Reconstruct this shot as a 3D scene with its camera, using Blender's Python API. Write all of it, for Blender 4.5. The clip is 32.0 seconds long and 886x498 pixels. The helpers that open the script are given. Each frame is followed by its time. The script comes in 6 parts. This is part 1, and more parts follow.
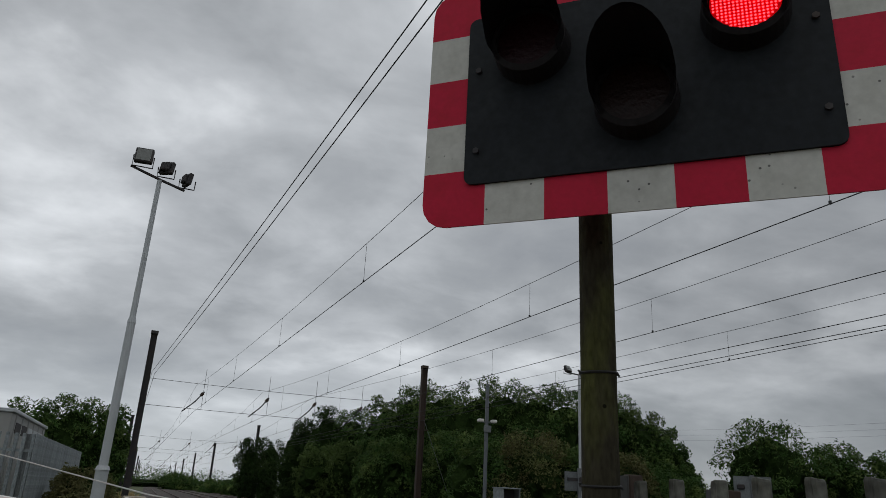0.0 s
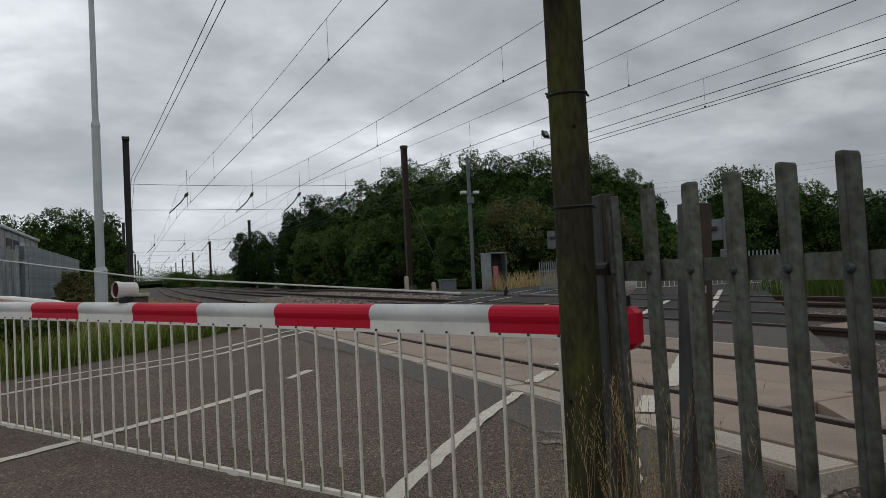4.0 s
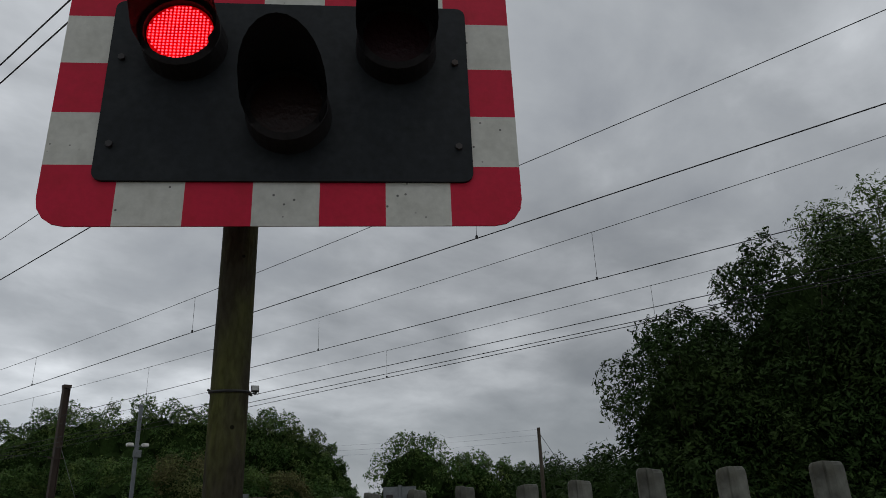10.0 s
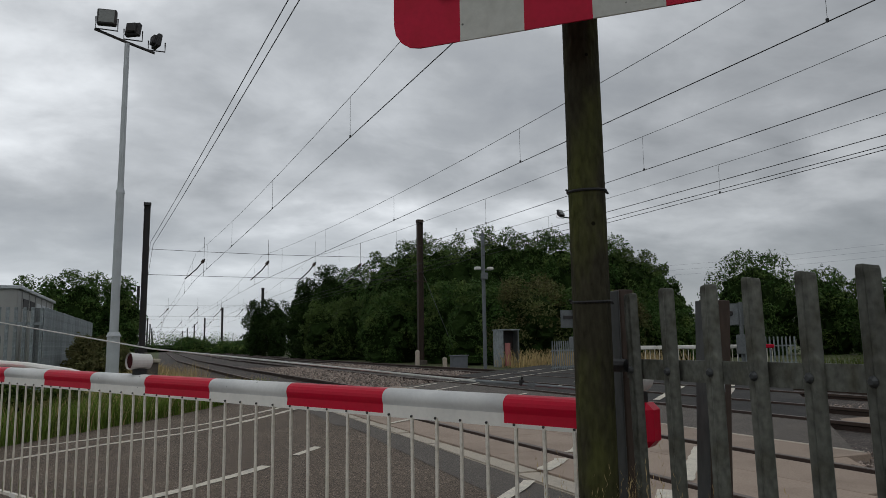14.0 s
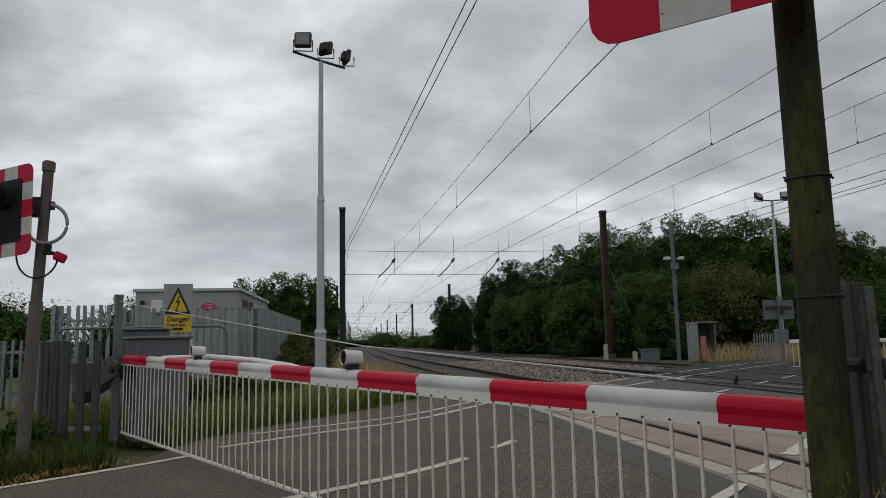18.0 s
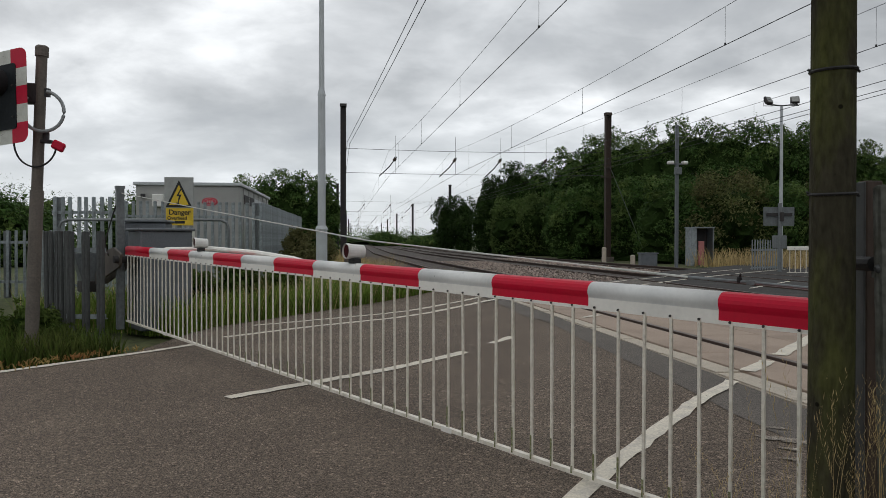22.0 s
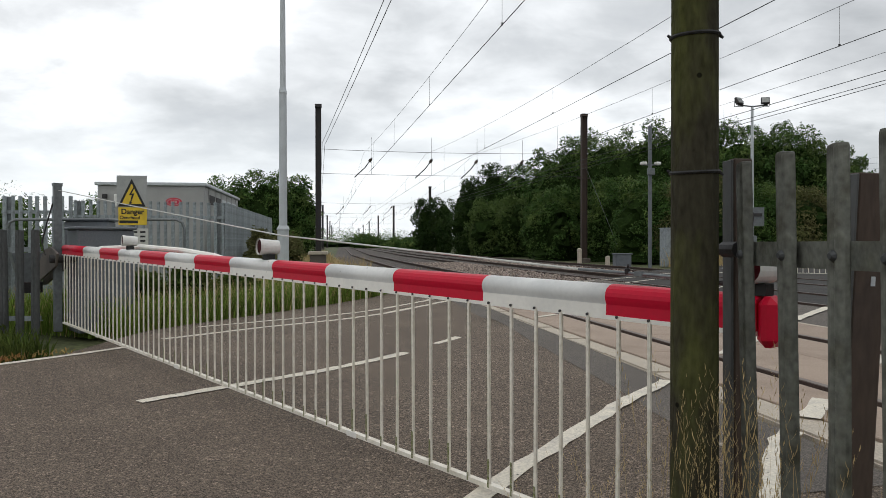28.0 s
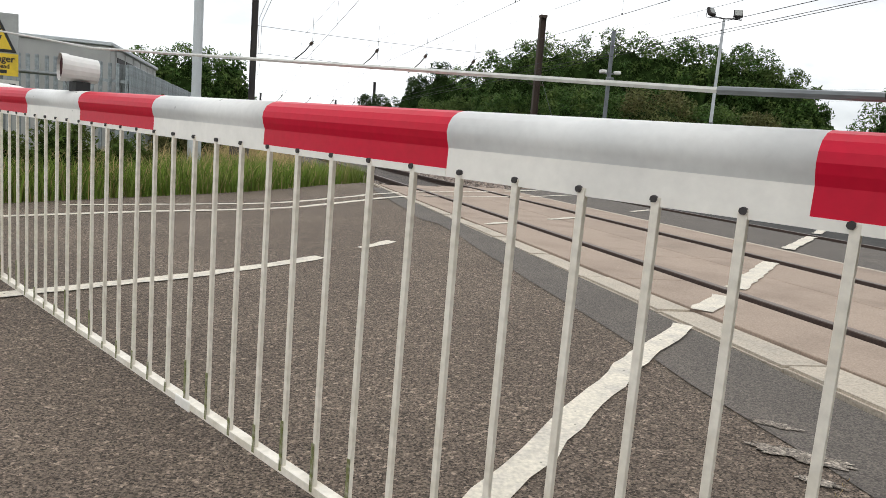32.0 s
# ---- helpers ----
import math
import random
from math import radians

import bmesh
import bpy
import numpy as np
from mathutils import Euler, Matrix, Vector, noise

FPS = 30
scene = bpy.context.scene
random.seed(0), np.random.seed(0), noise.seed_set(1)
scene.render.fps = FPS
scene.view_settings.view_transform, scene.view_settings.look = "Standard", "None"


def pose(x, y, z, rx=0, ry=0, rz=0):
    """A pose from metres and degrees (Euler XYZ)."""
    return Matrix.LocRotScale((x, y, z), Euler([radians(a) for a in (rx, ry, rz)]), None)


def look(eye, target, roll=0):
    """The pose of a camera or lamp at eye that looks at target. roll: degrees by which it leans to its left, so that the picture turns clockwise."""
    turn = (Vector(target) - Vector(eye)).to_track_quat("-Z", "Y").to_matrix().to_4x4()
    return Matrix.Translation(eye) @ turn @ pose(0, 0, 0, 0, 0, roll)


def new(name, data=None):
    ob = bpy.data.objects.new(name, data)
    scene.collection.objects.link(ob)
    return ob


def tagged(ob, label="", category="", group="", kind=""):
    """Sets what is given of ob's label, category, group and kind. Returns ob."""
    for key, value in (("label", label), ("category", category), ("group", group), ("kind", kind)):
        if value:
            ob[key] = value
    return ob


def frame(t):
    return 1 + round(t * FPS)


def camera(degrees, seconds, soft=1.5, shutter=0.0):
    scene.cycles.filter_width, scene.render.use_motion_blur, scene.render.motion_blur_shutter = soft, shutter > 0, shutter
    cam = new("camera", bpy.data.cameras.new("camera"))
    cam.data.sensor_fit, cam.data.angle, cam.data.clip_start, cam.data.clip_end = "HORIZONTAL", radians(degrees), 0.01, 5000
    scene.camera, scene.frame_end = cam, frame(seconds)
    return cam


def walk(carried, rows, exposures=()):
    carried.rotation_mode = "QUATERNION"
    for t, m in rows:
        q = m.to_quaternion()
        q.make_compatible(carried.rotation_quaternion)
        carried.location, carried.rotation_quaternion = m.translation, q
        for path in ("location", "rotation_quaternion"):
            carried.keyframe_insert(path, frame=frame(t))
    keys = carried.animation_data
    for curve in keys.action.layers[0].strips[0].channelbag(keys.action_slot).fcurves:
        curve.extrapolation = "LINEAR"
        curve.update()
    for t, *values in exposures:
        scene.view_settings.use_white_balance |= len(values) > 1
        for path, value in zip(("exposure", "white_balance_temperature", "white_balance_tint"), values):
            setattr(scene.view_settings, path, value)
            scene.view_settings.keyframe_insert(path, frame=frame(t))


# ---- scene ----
cam = camera(63.57, 32.0, soft=0.75)
PATH = [
    (0, (0.348, -1.192, 1.148), (1.015, 0.575, 1.805), 3.05),
    (0.5, (0.377, -1.176, 1.114), (0.746, 0.744, 1.535), 1.88),
    (1, (0.380, -1.133, 1.045), (0.720, 0.811, 1.372), -0.33),
    (1.5, (0.372, -1.119, 1.046), (0.727, 0.832, 1.305), -1.31),
    (2, (0.371, -1.126, 1.060), (0.778, 0.821, 1.271), -1.56),
    (2.5, (0.386, -1.114, 1.060), (0.867, 0.821, 1.218), -2.05),
    (3, (0.390, -1.091, 1.042), (0.948, 0.827, 1.142), -2.00),
    (3.5, (0.416, -1.091, 1.037), (1.069, 0.799, 1.088), -2.56),
    (5.5, (0.454, -1.127, 1.038), (1.459, 0.595, 1.195), -1.52),
    (6, (0.453, -1.133, 1.062), (1.445, 0.582, 1.333), -0.50),
    (6.5, (0.415, -1.183, 1.187), (1.414, 0.439, 1.797), 0.28),
    (7, (0.382, -1.206, 1.203), (1.395, 0.302, 2.041), 0.67),
    (7.5, (0.381, -1.208, 1.202), (1.457, 0.202, 2.127), 0.34),
    (8, (0.408, -1.218, 1.212), (1.530, 0.150, 2.146), 0.11),
    (8.5, (0.422, -1.229, 1.200), (1.549, 0.155, 2.103), 0.05),
    (9, (0.416, -1.216, 1.178), (1.566, 0.175, 2.040), -0.61),
    (9.5, (0.420, -1.206, 1.181), (1.612, 0.191, 1.973), -1.39),
    (10, (0.467, -1.202, 1.162), (1.851, 0.056, 1.871), -2.20),
    (10.5, (0.503, -1.227, 1.135), (2.084, -0.146, 1.712), -2.25),
    (11, (0.481, -1.199, 1.090), (1.989, 0.045, 1.512), -0.38),
    (11.5, (0.445, -1.140, 1.068), (1.741, 0.344, 1.415), 0.40),
    (12, (0.411, -1.118, 1.087), (1.498, 0.536, 1.376), 0.67),
    (12.5, (0.396, -1.131, 1.092), (1.308, 0.627, 1.375), 0.75),
    (13, (0.396, -1.125, 1.090), (1.232, 0.670, 1.375), -0.01),
    (13.5, (0.401, -1.117, 1.088), (1.196, 0.698, 1.360), -0.49),
    (14, (0.414, -1.112, 1.086), (1.142, 0.732, 1.350), -0.82),
    (14.5, (0.411, -1.124, 1.082), (1.050, 0.755, 1.335), -1.37),
    (16.5, (0.400, -1.100, 1.072), (0.932, 0.824, 1.189), -0.36),
    (17, (0.394, -1.108, 1.085), (0.899, 0.822, 1.236), -0.49),
    (17.5, (0.379, -1.114, 1.089), (0.763, 0.837, 1.304), -0.78),
    (18, (0.340, -1.129, 1.102), (0.580, 0.840, 1.358), -1.15),
    (18.5, (0.321, -1.154, 1.116), (0.474, 0.821, 1.397), -1.07),
    (19, (0.345, -1.134, 1.109), (0.483, 0.841, 1.392), -1.11),
    (19.5, (0.358, -1.129, 1.107), (0.549, 0.848, 1.343), -1.32),
    (20, (0.365, -1.114, 1.099), (0.607, 0.863, 1.276), -1.09),
    (20.5, (0.358, -1.101, 1.084), (0.613, 0.880, 1.186), -0.80),
    (21, (0.342, -1.089, 1.080), (0.585, 0.895, 1.118), -0.32),
    (21.5, (0.327, -1.086, 1.076), (0.562, 0.900, 1.082), 0.09),
    (22, (0.324, -1.094, 1.075), (0.562, 0.891, 1.054), 0.07),
    (22.5, (0.328, -1.107, 1.081), (0.581, 0.877, 1.051), -0.33),
    (23, (0.342, -1.100, 1.065), (0.617, 0.880, 1.051), -0.73),
    (23.5, (0.344, -1.108, 1.069), (0.622, 0.872, 1.072), -0.97),
    (24, (0.338, -1.124, 1.084), (0.647, 0.852, 1.089), -1.01),
    (24.5, (0.341, -1.110, 1.072), (0.720, 0.854, 1.058), -0.82),
    (25, (0.391, -1.069, 1.049), (0.926, 0.857, 0.996), -0.48),
    (25.5, (0.478, -1.084, 1.041), (1.208, 0.776, 0.942), 0.16),
    (27.5, (0.710, -0.956, 1.019), (0.991, 1.021, 0.920), -0.34),
    (28, (0.739, -0.947, 1.031), (1.024, 1.033, 1.016), -0.04),
    (28.5, (0.745, -0.871, 1.050), (1.077, 1.101, 1.097), 0.31),
    (29, (0.734, -0.852, 1.048), (1.065, 1.121, 1.039), 0.79),
    (29.5, (0.748, -0.821, 1.025), (1.135, 1.132, 0.836), 0.52),
    (30, (0.872, -0.797, 0.902), (1.484, 1.049, 0.437), 0.92),
    (30.5, (0.936, -0.675, 0.893), (1.660, 1.109, 0.362), 0.8),
    (31, (1.002, -0.348, 0.830), (1.691, 1.491, 0.452), 2.35),
    (31.5, (1.017, 0.156, 0.815), (1.577, 2.052, 0.518), 3.95),
    (32, (1.019, 0.647, 0.832), (1.481, 2.574, 0.558), 4.71),
]
EXPOSURES = [(0, -0.35, 6380, 7.5), (1, -0.59, 6420, 9), (2, -0.42, 6420, 9), (3.5, -0.2, 6380, 7.5), (6, 0.3, 6380, 7.5), (7.5, -0.15, 6270, 7.5), (9, -0.13, 6270, 7.5), (10.5, -0.3, 6380, 7.5), (12, 0.05, 6380, 7.5), (13, -0.2, 6380, 7.5), (17, 0, 6430, 7.5), (18, -0.12, 6430, 7.5), (19, -0.55, 6430, 7.5), (20, -0.47, 6430, 7.5), (22, 0.2, 6530, 7.5), (24, 0.3, 6530, 7.5), (25, 0.2, 6530, 7.5), (28, 0.6, 6580, 7.5), (29, 0.15, 6630, 7.5), (29.5, 0.15, 6800, 10), (30, 0.75, 6900, 10), (30.5, 1.35, 6850, 10), (31, 1.58, 6620, 8), (32, 1.18, 6620, 8)]
walk(cam, [(t, look(eye, target, roll)) for t, eye, target, roll in PATH], EXPOSURES)
SKY_STRENGTH, SUN_STRENGTH = 1.0, 0.32
CLOUD_SHIFT = (3.1, 1.7, 0.0)
SECOND_YAW = -30

# ---------------------------------------------------------------- light
world = bpy.data.worlds.new("overcast_sky")
scene.world = world
world.use_nodes = True


def build_sky():
    nt = world.node_tree
    nt.nodes.clear()
    nd = lambda kind: nt.nodes.new(kind)
    ln = nt.links.new
    out, bg = nd("ShaderNodeOutputWorld"), nd("ShaderNodeBackground")
    tex = nd("ShaderNodeTexCoord")
    sep = nd("ShaderNodeSeparateXYZ")
    ln(tex.outputs["Generated"], sep.inputs[0])
    zc = nd("ShaderNodeMath"); zc.operation = "MAXIMUM"; zc.inputs[1].default_value = 0.0
    ln(sep.outputs[2], zc.inputs[0])
    za = nd("ShaderNodeMath"); za.operation = "ADD"; za.inputs[1].default_value = 0.30
    ln(zc.outputs[0], za.inputs[0])
    div = []
    for i in (0, 1):
        d = nd("ShaderNodeMath"); d.operation = "DIVIDE"
        ln(sep.outputs[i], d.inputs[0]); ln(za.outputs[0], d.inputs[1])
        div.append(d)
    com = nd("ShaderNodeCombineXYZ")
    ln(div[0].outputs[0], com.inputs[0]); ln(div[1].outputs[0], com.inputs[1])
    mp = nd("ShaderNodeMapping"); mp.inputs["Rotation"].default_value[2] = radians(24); mp.inputs["Scale"].default_value = (0.85, 1.0, 1.0)
    mp.inputs["Location"].default_value = CLOUD_SHIFT
    ln(com.outputs[0], mp.inputs[0])
    big, small = nd("ShaderNodeTexNoise"), nd("ShaderNodeTexNoise")
    for n, sc, det, rough in ((big, 1.5, 6, 0.50), (small, 4.2, 8, 0.56)):
        n.inputs["Scale"].default_value, n.inputs["Detail"].default_value, n.inputs["Roughness"].default_value = sc, det, rough
        n.inputs["Distortion"].default_value = 0.25
        ln(mp.outputs[0], n.inputs["Vector"])
    mix = nd("ShaderNodeMix"); mix.data_type = "FLOAT"; mix.inputs["Factor"].default_value = 0.30
    ln(big.outputs[0], mix.inputs[2]); ln(small.outputs[0], mix.inputs[3])
    ramp = nd("ShaderNodeValToRGB")
    el = ramp.color_ramp.elements
    el[0].position, el[0].color = 0.33, (0.31, 0.32, 0.345, 1)
    el[1].position, el[1].color = 0.66, (0.93, 0.94, 0.97, 1)
    for p, c in ((0.44, (0.41, 0.42, 0.44, 1)), (0.54, (0.58, 0.59, 0.615, 1))):
        e = el.new(p); e.color = c
    ln(mix.outputs[0], ramp.inputs[0])
    # brighter veil low over the horizon
    hz = nd("ShaderNodeMapRange"); hz.inputs[1].default_value, hz.inputs[2].default_value = 0.0, 0.2
    hz.inputs[3].default_value, hz.inputs[4].default_value = 0.6, 0.0
    ln(zc.outputs[0], hz.inputs[0])
    veil = nd("ShaderNodeMix"); veil.data_type = "RGBA"; veil.inputs[7].default_value = (0.73, 0.765, 0.82, 1)
    ln(hz.outputs[0], veil.inputs[0]); ln(ramp.outputs[0], veil.inputs[6])
    sky = nd("ShaderNodeTexSky"); sky.sky_type = "NISHITA"; sky.sun_disc = False
    sky.sun_elevation, sky.sun_rotation = radians(48), radians(200)
    sc = nd("ShaderNodeVectorMath"); sc.operation = "SCALE"; sc.inputs["Scale"].default_value = 0.08
    ln(sky.outputs[0], sc.inputs[0])
    fin = nd("ShaderNodeMix"); fin.data_type = "RGBA"; fin.inputs[0].default_value = 0.08
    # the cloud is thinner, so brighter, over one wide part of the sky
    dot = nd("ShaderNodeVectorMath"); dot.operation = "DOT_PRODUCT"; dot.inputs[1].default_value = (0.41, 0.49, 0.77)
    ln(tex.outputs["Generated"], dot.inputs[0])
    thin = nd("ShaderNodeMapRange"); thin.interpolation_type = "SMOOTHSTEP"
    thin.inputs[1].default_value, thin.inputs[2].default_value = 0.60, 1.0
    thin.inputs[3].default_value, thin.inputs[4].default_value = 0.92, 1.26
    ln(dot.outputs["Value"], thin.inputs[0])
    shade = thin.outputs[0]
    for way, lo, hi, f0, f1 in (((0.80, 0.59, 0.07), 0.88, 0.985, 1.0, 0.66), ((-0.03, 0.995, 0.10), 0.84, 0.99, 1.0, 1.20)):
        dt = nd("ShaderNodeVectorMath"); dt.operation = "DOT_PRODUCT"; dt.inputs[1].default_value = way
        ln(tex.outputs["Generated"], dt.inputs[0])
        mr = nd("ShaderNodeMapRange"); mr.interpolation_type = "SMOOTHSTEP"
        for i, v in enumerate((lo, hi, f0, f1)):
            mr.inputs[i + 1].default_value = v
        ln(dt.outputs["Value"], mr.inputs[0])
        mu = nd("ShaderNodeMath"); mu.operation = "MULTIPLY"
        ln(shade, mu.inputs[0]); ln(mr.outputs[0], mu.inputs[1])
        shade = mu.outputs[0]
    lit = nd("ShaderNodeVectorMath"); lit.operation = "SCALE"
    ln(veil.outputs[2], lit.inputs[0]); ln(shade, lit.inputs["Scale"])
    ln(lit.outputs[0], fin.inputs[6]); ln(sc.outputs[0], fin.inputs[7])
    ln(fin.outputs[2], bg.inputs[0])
    bg.inputs[1].default_value = SKY_STRENGTH
    ln(bg.outputs[0], out.inputs[0])


build_sky()
sun = new("sun", bpy.data.lights.new("sun", "SUN"))
sun.data.energy, sun.data.angle, sun.data.color = SUN_STRENGTH, radians(40), (1.0, 0.97, 0.93)
sun.matrix_world = look((0, 0, 60), (12, 26, 0))

# ---------------------------------------------------------------- materials
MATS = {}


def mat(name, col, rough=0.7, metal=0.0, scale=6.0, vary=0.18, bump=0.15, fine=60.0, second=None, amount=0.5, island=0.0, spec=0.5, stretch=(1, 1, 1), obj=0.0, trans=0.0, speck=0.0, dots=0.0):
    """A node material: base colour varied at two scales, a stain colour, and a fine bump."""
    if name in MATS:
        return MATS[name]
    m = bpy.data.materials.new(name)
    m.use_nodes = True
    nt = m.node_tree
    nd, ln = nt.nodes.new, nt.links.new
    b = nt.nodes["Principled BSDF"]
    b.inputs["Roughness"].default_value, b.inputs["Metallic"].default_value = rough, metal
    b.inputs["Specular IOR Level"].default_value = spec
    tc = nd("ShaderNodeTexCoord")
    mp = nd("ShaderNodeMapping"); mp.inputs["Scale"].default_value = stretch
    ln(tc.outputs["Object"], mp.inputs[0])
    n1, n2 = nd("ShaderNodeTexNoise"), nd("ShaderNodeTexNoise")
    for n, s, d in ((n1, scale, 5), (n2, fine, 4)):
        n.inputs["Scale"].default_value, n.inputs["Detail"].default_value = s, d
        ln(mp.outputs[0], n.inputs["Vector"])
    second = second or tuple(c * 0.55 for c in col)
    r1 = nd("ShaderNodeMapRange"); r1.inputs[1].default_value, r1.inputs[2].default_value = 0.46, 0.72
    r1.inputs[3].default_value, r1.inputs[4].default_value = 0.0, amount
    ln(n1.outputs[0], r1.inputs[0])
    mx = nd("ShaderNodeMix"); mx.data_type = "RGBA"
    mx.inputs[6].default_value, mx.inputs[7].default_value = (*col, 1), (*second, 1)
    ln(r1.outputs[0], mx.inputs[0])
    hsv = nd("ShaderNodeHueSaturation")
    r2 = nd("ShaderNodeMapRange"); r2.inputs[1].default_value, r2.inputs[2].default_value = 0.25, 0.75
    r2.inputs[3].default_value, r2.inputs[4].default_value = 1 - vary, 1 + vary
    ln(n2.outputs[0], r2.inputs[0])
    val = r2.outputs[0]
    for strength, kind in ((island, "geo"), (obj, "obj")):
        if strength:
            src = nd("ShaderNodeNewGeometry").outputs["Random Per Island"] if kind == "geo" else nd("ShaderNodeObjectInfo").outputs["Random"]
            r3 = nd("ShaderNodeMapRange"); r3.inputs[3].default_value, r3.inputs[4].default_value = 1 - strength, 1 + strength
            ln(src, r3.inputs[0])
            mu = nd("ShaderNodeMath"); mu.operation = "MULTIPLY"
            ln(val, mu.inputs[0]); ln(r3.outputs[0], mu.inputs[1])
            val = mu.outputs[0]
    if speck:
        vo = nd("ShaderNodeTexVoronoi"); vo.inputs["Scale"].default_value = 190
        ln(mp.outputs[0], vo.inputs["Vector"])
        sx = nd("ShaderNodeSeparateColor"); ln(vo.outputs["Color"], sx.inputs[0])
        r4 = nd("ShaderNodeMapRange"); r4.inputs[1].default_value, r4.inputs[2].default_value = 0.0, 1.0
        r4.inputs[3].default_value, r4.inputs[4].default_value = 1 - speck, 1 + speck
        ln(sx.outputs[0], r4.inputs[0])
        mu = nd("ShaderNodeMath"); mu.operation = "MULTIPLY"
        ln(val, mu.inputs[0]); ln(r4.outputs[0], mu.inputs[1])
        val = mu.outputs[0]
    if dots:
        # scattered small dirt spots
        vd = nd("ShaderNodeTexVoronoi"); vd.inputs["Scale"].default_value = dots
        ln(tc.outputs["Object"], vd.inputs["Vector"])
        sd = nd("ShaderNodeSeparateColor"); ln(vd.outputs["Color"], sd.inputs[0])
        r6 = nd("ShaderNodeMapRange"); r6.inputs[1].default_value, r6.inputs[2].default_value = 0.10, 0.15
        r6.inputs[3].default_value, r6.inputs[4].default_value = 1.0, 0.0
        ln(vd.outputs["Distance"], r6.inputs[0])
        r7 = nd("ShaderNodeMapRange"); r7.inputs[1].default_value, r7.inputs[2].default_value = 0.70, 0.78
        r7.inputs[3].default_value, r7.inputs[4].default_value = 0.0, 0.8
        ln(sd.outputs[0], r7.inputs[0])
        mm = nd("ShaderNodeMath"); mm.operation = "MULTIPLY"
        ln(r6.outputs[0], mm.inputs[0]); ln(r7.outputs[0], mm.inputs[1])
        inv = nd("ShaderNodeMath"); inv.operation = "SUBTRACT"; inv.inputs[0].default_value = 1.0
        ln(mm.outputs[0], inv.inputs[1])
        mu = nd("ShaderNodeMath"); mu.operation = "MULTIPLY"
        ln(val, mu.inputs[0]); ln(inv.outputs[0], mu.inputs[1])
        val = mu.outputs[0]
    if speck > 0.5:
        # sparse pale chips
        vc = nd("ShaderNodeTexVoronoi"); vc.inputs["Scale"].default_value = 75
        ln(mp.outputs[0], vc.inputs["Vector"])
        sc = nd("ShaderNodeSeparateColor"); ln(vc.outputs["Color"], sc.inputs[0])
        r5 = nd("ShaderNodeMapRange"); r5.inputs[1].default_value, r5.inputs[2].default_value = 0.80, 0.96
        r5.inputs[3].default_value, r5.inputs[4].default_value = 0.93, 1.7
        ln(sc.outputs[1], r5.inputs[0])
        mu = nd("ShaderNodeMath"); mu.operation = "MULTIPLY"
        ln(val, mu.inputs[0]); ln(r5.outputs[0], mu.inputs[1])
        val = mu.outputs[0]
    ln(val, hsv.inputs["Value"]); ln(mx.outputs[2], hsv.inputs["Color"])
    ln(hsv.outputs[0], b.inputs["Base Color"])
    if trans:
        b.inputs["Transmission Weight"].default_value = 0.0
        tr, ms = nd("ShaderNodeBsdfTranslucent"), nd("ShaderNodeMixShader")
        ms.inputs[0].default_value = trans
        ln(hsv.outputs[0], tr.inputs[0]); ln(b.outputs[0], ms.inputs[1]); ln(tr.outputs[0], ms.inputs[2])
        ln(ms.outputs[0], nt.nodes["Material Output"].inputs[0])
    if bump:
        bp = nd("ShaderNodeBump"); bp.inputs["Strength"].default_value, bp.inputs["Distance"].default_value = bump, 0.01
        ln(n2.outputs[0], bp.inputs["Height"]); ln(bp.outputs[0], b.inputs["Normal"])
    MATS[name] = m
    return m


def glow(name, col, strength):
    m = bpy.data.materials.new(name)
    m.use_nodes = True
    b = m.node_tree.nodes["Principled BSDF"]
    b.inputs["Base Color"].default_value = (*col, 1)
    b.inputs["Specular IOR Level"].default_value = 0.0
    b.inputs["Emission Color"].default_value, b.inputs["Emission Strength"].default_value = (*col, 1), strength
    return m


def clear_glass(name, col, rough=0.05):
    m = bpy.data.materials.new(name)
    m.use_nodes = True
    b = m.node_tree.nodes["Principled BSDF"]
    b.inputs["Base Color"].default_value, b.inputs["Roughness"].default_value = (*col, 1), rough
    b.inputs["Transmission Weight"].default_value = 1.0
    return m


ASPHALT = mat("asphalt", (0.142, 0.111, 0.086), 0.9, scale=1.1, vary=0.42, bump=1.0, fine=120, second=(0.202, 0.159, 0.122), amount=0.7, speck=0.75, spec=0.3)
PATCH = mat("asphalt_patch", (0.112, 0.097, 0.083), 0.9, scale=2.2, vary=0.3, bump=0.6, fine=130, second=(0.150, 0.128, 0.108), amount=0.6, speck=0.45)
DECK = mat("dark_deck_panel", (0.029, 0.027, 0.025), 0.8, spec=0.3, scale=2.0, vary=0.25, bump=0.4, fine=60, second=(0.070, 0.063, 0.056), amount=0.6, obj=0.14)
CONCRETE = mat("pinkish_concrete", (0.355, 0.275, 0.215), 0.9, scale=2.5, vary=0.22, bump=0.35, fine=110, second=(0.250, 0.190, 0.148), amount=0.7, obj=0.07)
KERB = mat("kerb_concrete", (0.48, 0.42, 0.34), 0.9, scale=5, vary=0.25, bump=0.4, fine=90, second=(0.33, 0.30, 0.26), amount=0.5)
DUST = mat("pale_road_dust", (0.27, 0.235, 0.195), 0.95, scale=14, vary=0.5, bump=0.7, fine=120, second=(0.15, 0.125, 0.10), amount=1.0, speck=0.6)
LINE = mat("worn_white_paint", (0.69, 0.635, 0.53), 0.8, dots=22, scale=9, vary=0.22, bump=0.4, fine=80, second=(0.42, 0.39, 0.36), amount=0.55)
